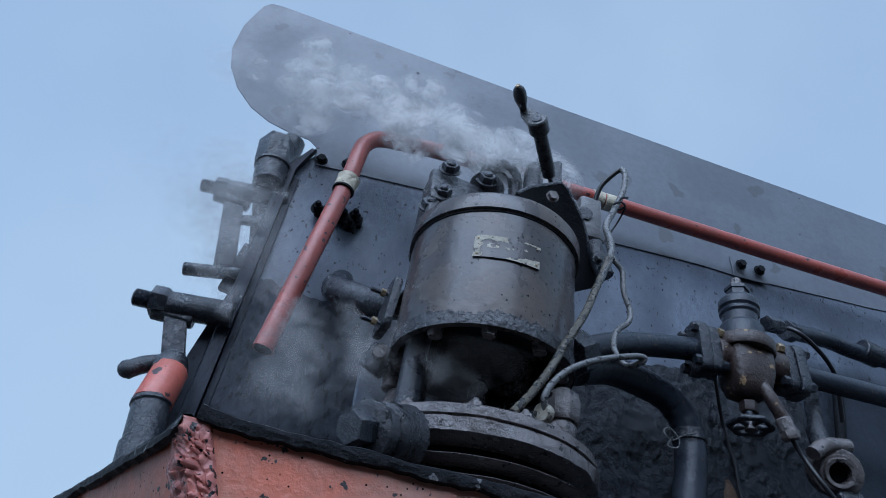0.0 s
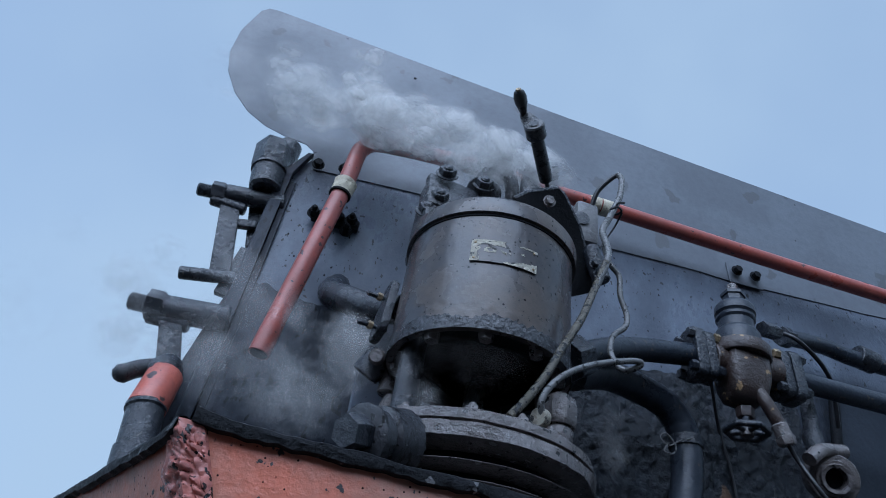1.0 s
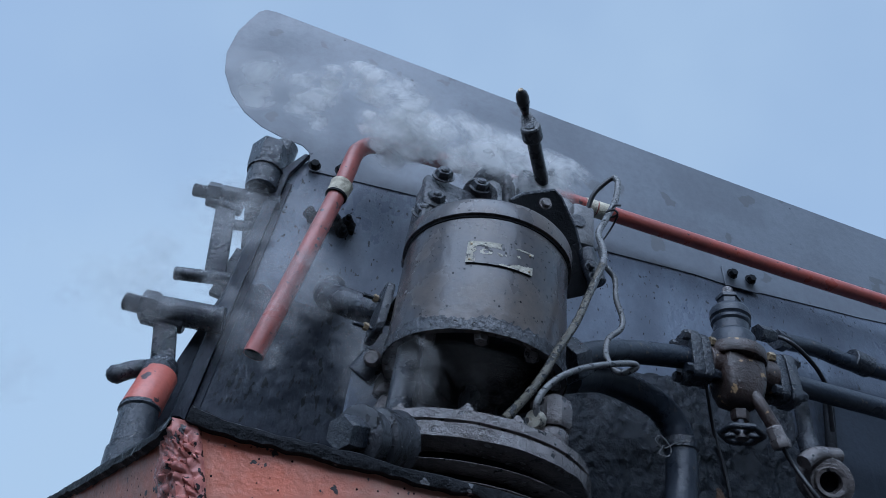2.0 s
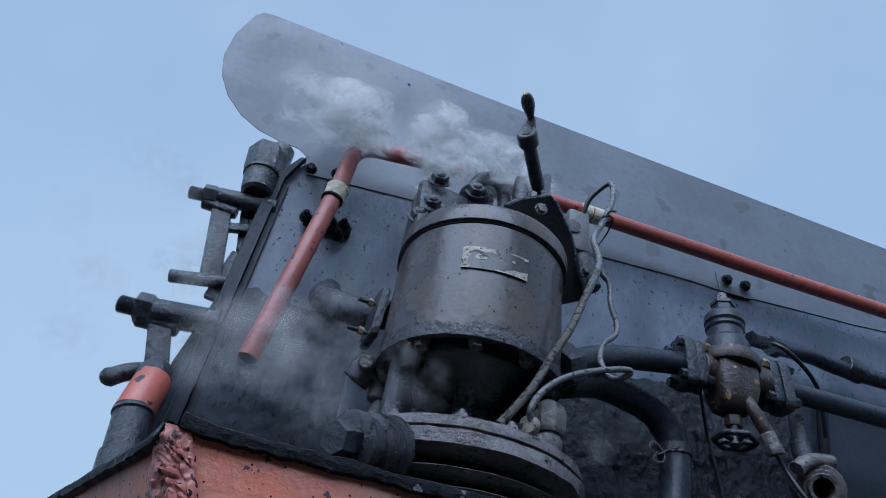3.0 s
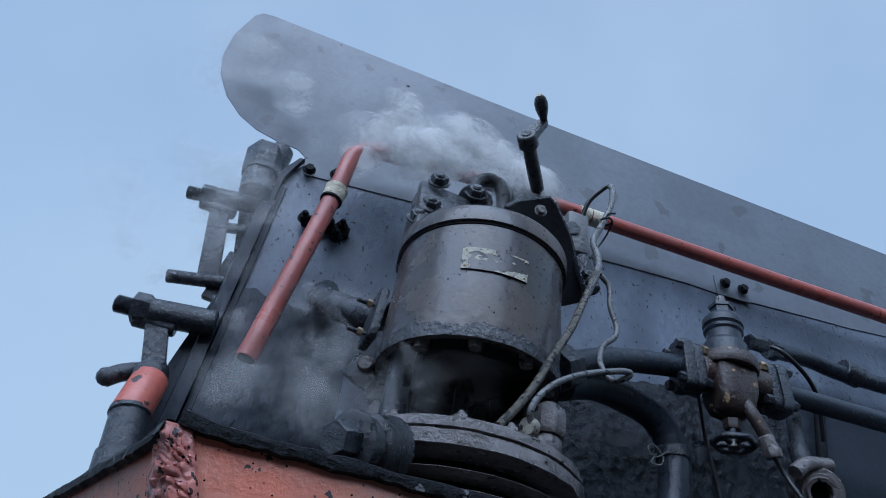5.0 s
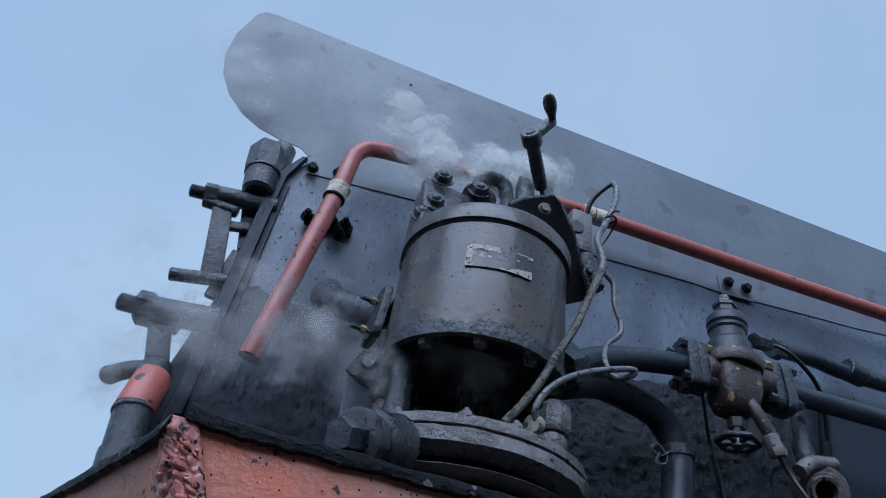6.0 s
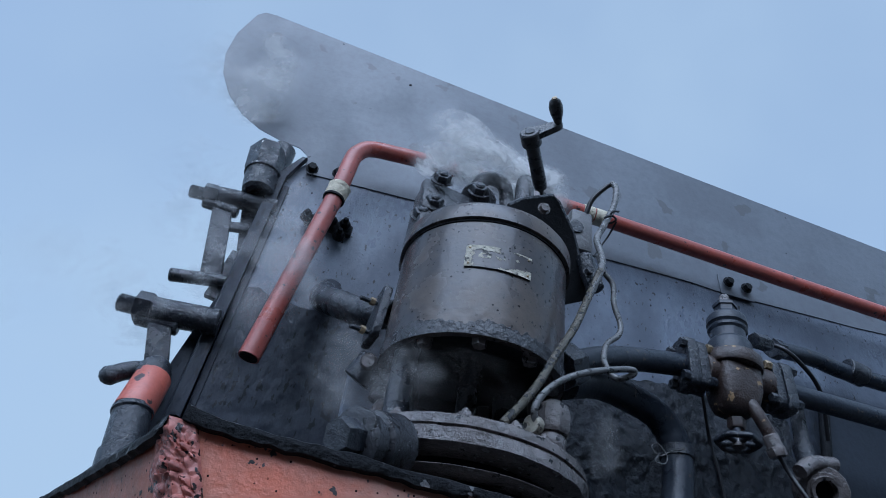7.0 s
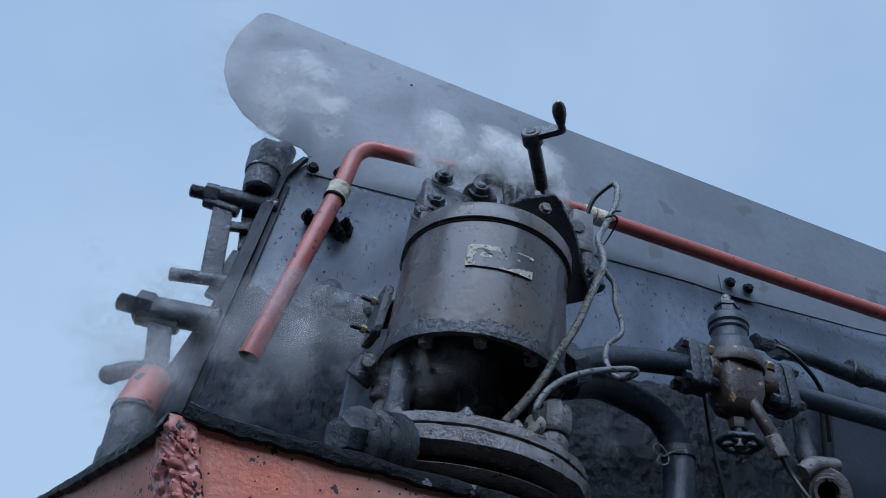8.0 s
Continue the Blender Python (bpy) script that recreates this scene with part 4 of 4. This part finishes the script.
def build_cables():
    c = thing("sheathed_cable", (0.477, 0.900, 2.473), "grey sheathed cable looping from the lubricator box", "cable")
    part("upper_loop", tube(((0.486, 0.990, 2.629), (0.495, 0.970, 2.673), (0.519, 0.950, 2.706), (0.534, 0.940, 2.718)), 0.0058, 12), M_WIRE, c)
    part("cable", tube(((0.531, 0.940, 2.717), (0.538, 0.935, 2.696), (0.528, 0.930, 2.633), (0.497, 0.920, 2.552), (0.474, 0.910, 2.495), (0.479, 0.900, 2.444), (0.471, 0.890, 2.397), (0.439, 0.880, 2.312)), 0.0072, 14), M_CABLE, c)
    part("oily_length", tube(((0.470, 0.889, 2.396), (0.438, 0.879, 2.311), (0.404, 0.860, 2.226), (0.364, 0.850, 2.147), (0.335, 0.840, 2.087), (0.304, 0.830, 2.036), (0.278, 0.830, 1.999)), 0.0070, 14), M_CABLE_OLD, c, "oily brown length of the cable")
    part("tie", tube(((0.495, 0.915, 2.569), (0.505, 0.900, 2.567), (0.520, 0.910, 2.569), (0.512, 0.925, 2.570), (0.511, 0.910, 2.588), (0.528, 0.910, 2.598)), 0.0025, 6), M_WIRE, c)
    part("tail", tube(((0.524, 0.915, 2.570), (0.519, 0.940, 2.549), (0.501, 0.950, 2.512), (0.487, 0.950, 2.484)), 0.0022, 6), M_WIRE, c)
    k = thing("signal_cable", (0.491, 0.900, 2.283), "grey thin cable running down to the brass union", "cable")
    part("cable", tube(((0.482, 0.920, 2.460), (0.489, 0.910, 2.413), (0.508, 0.910, 2.388), (0.509, 0.910, 2.341), (0.521, 0.910, 2.299), (0.513, 0.905, 2.268), (0.487, 0.900, 2.239), (0.474, 0.890, 2.202), (0.476, 0.880, 2.173), (0.489, 0.870, 2.154), (0.510, 0.860, 2.162), (0.511, 0.855, 2.169), (0.482, 0.850, 2.160), (0.420, 0.840, 2.131), (0.371, 0.830, 2.098), (0.341, 0.830, 2.067), (0.326, 0.830, 2.037), (0.332, 0.840, 2.018)), 0.0055, 12), M_CABLE, k)


build_cables()


def build_footplate():
    """The orange plate at the front corner, with its weld and worn rim."""
    f = thing("orange_footplate", (-0.08, 0.52, 1.4), "weathered orange painted steel corner plate with rough weld", "footplate")
    corner = Vector((-0.093, 0.50, 1.768))
    h = corner.z
    right_end, right = Vector((-0.086, 0.50, 1.775)), Vector((1.6, 0.56, 1.782))
    left_end = Vector((-0.092, 0.500, 1.764))
    left = left_end + Vector((-0.173, 0.361, -0.008)) * 2.4
    deck = bmesh.new()
    plate([(corner.x + 0.01, 0.51), (1.6, 0.57), (1.6, WALL - 0.03), (left.x + 0.02, WALL - 0.03)], 0.01, Matrix.Translation((0, 0, h - 0.02)), 0, deck)
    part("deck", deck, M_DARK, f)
    for nm, a, b in (("side_plate", right_end, right), ("front_plate", left, left_end)):
        bm = bmesh.new()
        n, k = 100, 24
        grid = []
        way = (b - a)
        out = Vector((way.y, -way.x, 0)).normalized()
        for i in range(n + 1):
            col = []
            for j in range(k + 1):
                drop = 0.7 * (j / k) ** 1.5
                p = a + way * (i / n) + Vector((0.46 * drop, 0, -drop))
                d = 0.0022 * noise.noise(p * 7) + (0.0012 * noise.noise(p * 30) if 0 < j else 0) - 0.004
                col.append(bm.verts.new(p + out * d + Vector((0, 0, 0.004 * noise.noise(p * 25) if j == 0 else 0))))
            grid.append(col)
        for i in range(n):
            for j in range(k):
                bm.faces.new((grid[i][j], grid[i + 1][j], grid[i + 1][j + 1], grid[i][j + 1]))
        ob = part(nm, bm, M_ORANGE, f)
        s = ob.modifiers.new("thickness", "SOLIDIFY")
        s.thickness, s.offset = 0.004, 0
        # folded black lip: a bright crest above a band with a ragged lower edge
        lip, secs = bmesh.new(), []
        count = 420
        for i in range(count + 1):
            c = a + way * (i / count)
            e = 0.0016 * noise.noise(c * 30) + 0.001 * noise.noise(c * 85) + 0.006 * math.exp(-((c - corner).length / 0.022) ** 2)
            low = (1 - 0.85 * math.exp(-((c - corner).length / 0.02) ** 2)) * 0.0065 + 0.0022 * noise.noise(c * 26) + 0.0025 * noise.noise(c * 80)
            sec = ((-0.012, -0.002), (-0.006, 0.0035 + e), (0.0, 0.005 + e), (0.0045, 0.003 + e), (0.0058, -0.001), (0.0050, -low * 0.6), (0.0046, -low), (-0.002, -low - 0.001))
            secs.append([lip.verts.new(c + out * (o + 0.0009 * noise.noise((c + Vector((0, 0, z * 3))) * 110)) + Vector((0, 0, z))) for o, z in sec])
        for u, v in zip(secs, secs[1:]):
            for k in range(7):
                lip.faces.new((u[k], v[k], v[k + 1], u[k + 1]))
        part("rim", lip, M_LIP, f, "worn black rim")
    w = bmesh.new()
    nu, nv, rows = 56, 230, []
    for j in range(nv + 1):
        z = h + 0.004 - 0.24 * j / nv
        row = []
        for i in range(nu + 1):
            u = (i / nu - 0.5) * 2
            edge = 0.019 + (0.006 * noise.noise(Vector((3, 0, z * 60))) if u < 0 else 0)
            dx = u * edge * (0.45 + 0.55 * max(0.0, min(1.0, (h - z) / 0.03)) if u < 0 else 1)
            base = Vector((corner.x + dx + 0.46 * (h - z), corner.y + (max(0, -dx) * 1.9), z))
            at = Vector((dx * 125, 2, z * 140)) + Vector((noise.noise(Vector((dx * 60, 9, z * 60))), 0, noise.noise(Vector((dx * 60, 4, z * 60)))))
            near, _cells = noise.voronoi(at)
            chunk = min(1.0, (near[1] - near[0]) * 1.8)
            chunk = chunk * chunk * (3 - 2 * chunk)
            tilt = noise.cell(_cells[0] * 7.3)
            top = min(1.0, (h + 0.004 - z) / 0.012)
            bulge = (1 - u * u) * 0.003 + top * (1 - abs(u) ** 5) * 0.0068 * chunk * (0.5 + 0.5 * abs(tilt)) + 0.0008 * noise.noise(at * 2.2) - (0.010 if abs(u) > 0.999 else 0)
            row.append(w.verts.new(base + Vector((-0.45, -0.9, 0)) * bulge))
        rows.append(row)
    for a, b in zip(rows, rows[1:]):
        for i in range(nu):
            w.faces.new((a[i], a[i + 1], b[i + 1], b[i]))
    part("weld", w, M_WELD, f, "lumpy red painted weld")


build_footplate()

# ---- steam ----


def steam_meshes():
    out = []
    for k in range(5):
        bm = bmesh.new()
        bmesh.ops.create_icosphere(bm, subdivisions=3, radius=1)
        for v in bm.verts:
            n = 1 + 0.22 * noise.noise(v.co * 1.6 + Vector((k * 9, 0, 0)))
            v.co = Vector((v.co.x * n, v.co.y * 0.5 * n, v.co.z * n * 0.85))
        out.append(bm)
    return [mesh_of("puff", b, M_STEAM) for b in out]


PUFFS = steam_meshes()
PUFFS_THIN = [m.copy() for m in PUFFS]
for _m in PUFFS_THIN:
    _m.materials[0] = M_STEAM_THIN
PUFFS_DRAIN = [m.copy() for m in PUFFS]
for _m in PUFFS_DRAIN:
    _m.materials[0] = M_STEAM_DRAIN
HIDE = Vector((PX, PY, 2.27))
DRAIN = [Vector(p) for p in ((0.679, 1.250, 2.122), (0.673, 1.250, 2.183), (0.660, 1.250, 2.234), (0.647, 1.250, 2.279), (0.595, 1.220, 2.295), (0.530, 1.200, 2.303), (0.448, 1.200, 2.308), (0.354, 1.200, 2.296))]
UPPER = [Vector(p) for p in ((0.422, 1.030, 2.688), (0.277, 1.080, 2.794), (0.112, 1.130, 2.876), (-0.063, 1.180, 2.939), (-0.231, 1.220, 2.992), (-0.407, 1.250, 3.045), (-0.626, 1.280, 3.107), (-0.884, 1.300, 3.135))]
LOWER = [Vector(p) for p in ((0.250, 0.980, 2.134), (0.182, 1.100, 2.159), (0.072, 1.160, 2.194), (-0.024, 1.180, 2.215), (-0.116, 1.200, 2.212), (-0.211, 1.220, 2.221), (-0.319, 1.240, 2.226), (-0.449, 1.250, 2.232), (-0.619, 1.260, 2.254))]
SIDE = [Vector(p) for p in ((0.093, 1.140, 2.190), (0.010, 1.160, 2.255), (-0.071, 1.180, 2.342), (-0.156, 1.200, 2.421), (-0.241, 1.220, 2.489), (-0.338, 1.240, 2.540), (-0.481, 1.260, 2.594), (-0.689, 1.270, 2.634))]
INNER = [Vector(p) for p in ((0.309, 0.960, 2.108), (0.249, 0.940, 2.120), (0.188, 0.930, 2.103), (0.146, 0.950, 2.090), (0.106, 1.050, 2.149), (0.013, 1.150, 2.237), (-0.139, 1.200, 2.288), (-0.331, 1.250, 2.316), (-0.555, 1.270, 2.329))]
STEAM = []


def along_path(path, s):
    s = max(0.0, s) * (len(path) - 1)
    i = min(int(s), len(path) - 2)
    return path[i].lerp(path[i + 1], s - i)


def cloud(name, label, start, lasting, count, path, life, spread, sizes, thin, seed, hide):
    """A burst of puffs that leave one after another and drift along the path."""
    rng = random.Random(seed)
    c = tagged(new(name), label, "steam", "steam clouds")
    for i in range(count):
        meshes = thin or PUFFS
        p = new("puff", meshes[rng.randrange(5)])
        p.parent = c
        r = rng.uniform(*sizes)
        p.scale = (r, r * 0.8, r)
        born = start + lasting * (i + rng.random() * 0.6) / count
        off = Vector((rng.gauss(0, spread), rng.gauss(0, spread * 0.4), rng.gauss(0, spread)))
        spin, tilt = rng.uniform(-50, 50), rng.uniform(-180, 180)
        rows = []
        t = 0.0
        times = sorted({0.0, 8.0} | {max(0.0, min(8.0, born + 0.04))} | {max(0.0, min(8.0, born + life * k / 8)) for k in range(12)})
        for t in times:
            s = (t - born) / life
            at = hide if s <= 0 else along_path(path, s) + off * (0.35 + 1.2 * s)
            rows.append((t, pose(*at, 0, tilt + spin * max(0, min(1, s)), 0)))
        STEAM.append((p, rows))


def build_steam():
    for i, t in enumerate((-0.72, 0.34, 1.38, 2.46, 3.56, 4.58, 5.66, 6.74, 7.74)):
        cloud("steam_cloud", "white steam burst blowing from the pump top", t, 0.74, 34, UPPER, 0.98, 0.058, (0.06, 0.15), None, 20 + i, HIDE)
    for i in range(12):
        cloud("steam_haze", "thin grey steam drifting from below the pump", -1.6 + i * 0.8, 0.8, 10, LOWER if i % 3 else SIDE, 1.7, 0.075, (0.08, 0.17), PUFFS_THIN, 70 + i, HIDE + Vector((0, 0, -0.05)))
    for i in range(7):
        cloud("steam_wisp", "thin grey steam curling out between the pump cylinders", -2.0 + i * 1.4, 1.4, 7, INNER, 2.4, 0.03, (0.04, 0.085), PUFFS_THIN, 130 + i, HIDE + Vector((0, 0, -0.05)))
    for i, t in enumerate((0.6, 1.2, 2.7, 3.2, 4.0, 6.0, 6.5, 7.0, 7.4)):
        cloud("drain_wisp", "faint bluish steam wisp rising beside the pump barrel", t, 0.4, 3, DRAIN, 1.1, 0.012, (0.04, 0.07), PUFFS_DRAIN, 160 + i, Vector((PX, PY, 1.8)))


build_steam()


def motions():
    q = CRANK_AXIS.to_track_quat("Z", "X").to_matrix().to_4x4()
    side = q.inverted().to_3x3() @ Vector((1, 0, 0))
    zero = math.degrees(math.atan2(side.y, side.x))
    rows = []
    for t, a in ((0, 118), (0.5, 115), (1.0, 111), (1.5, 106), (3.0, 82), (3.5, 72), (4.0, 66), (4.5, 60), (6.0, 42), (6.5, 33), (7.0, 18), (7.5, 9), (8.0, 1)):
        rows.append((t, Matrix.Translation(CRANK_BASE) @ q @ pose(0, 0, 0, 0, 0, zero + a)))
    walk(CRANK, rows)
    for puff, way in STEAM:
        walk(puff, way)


motions()
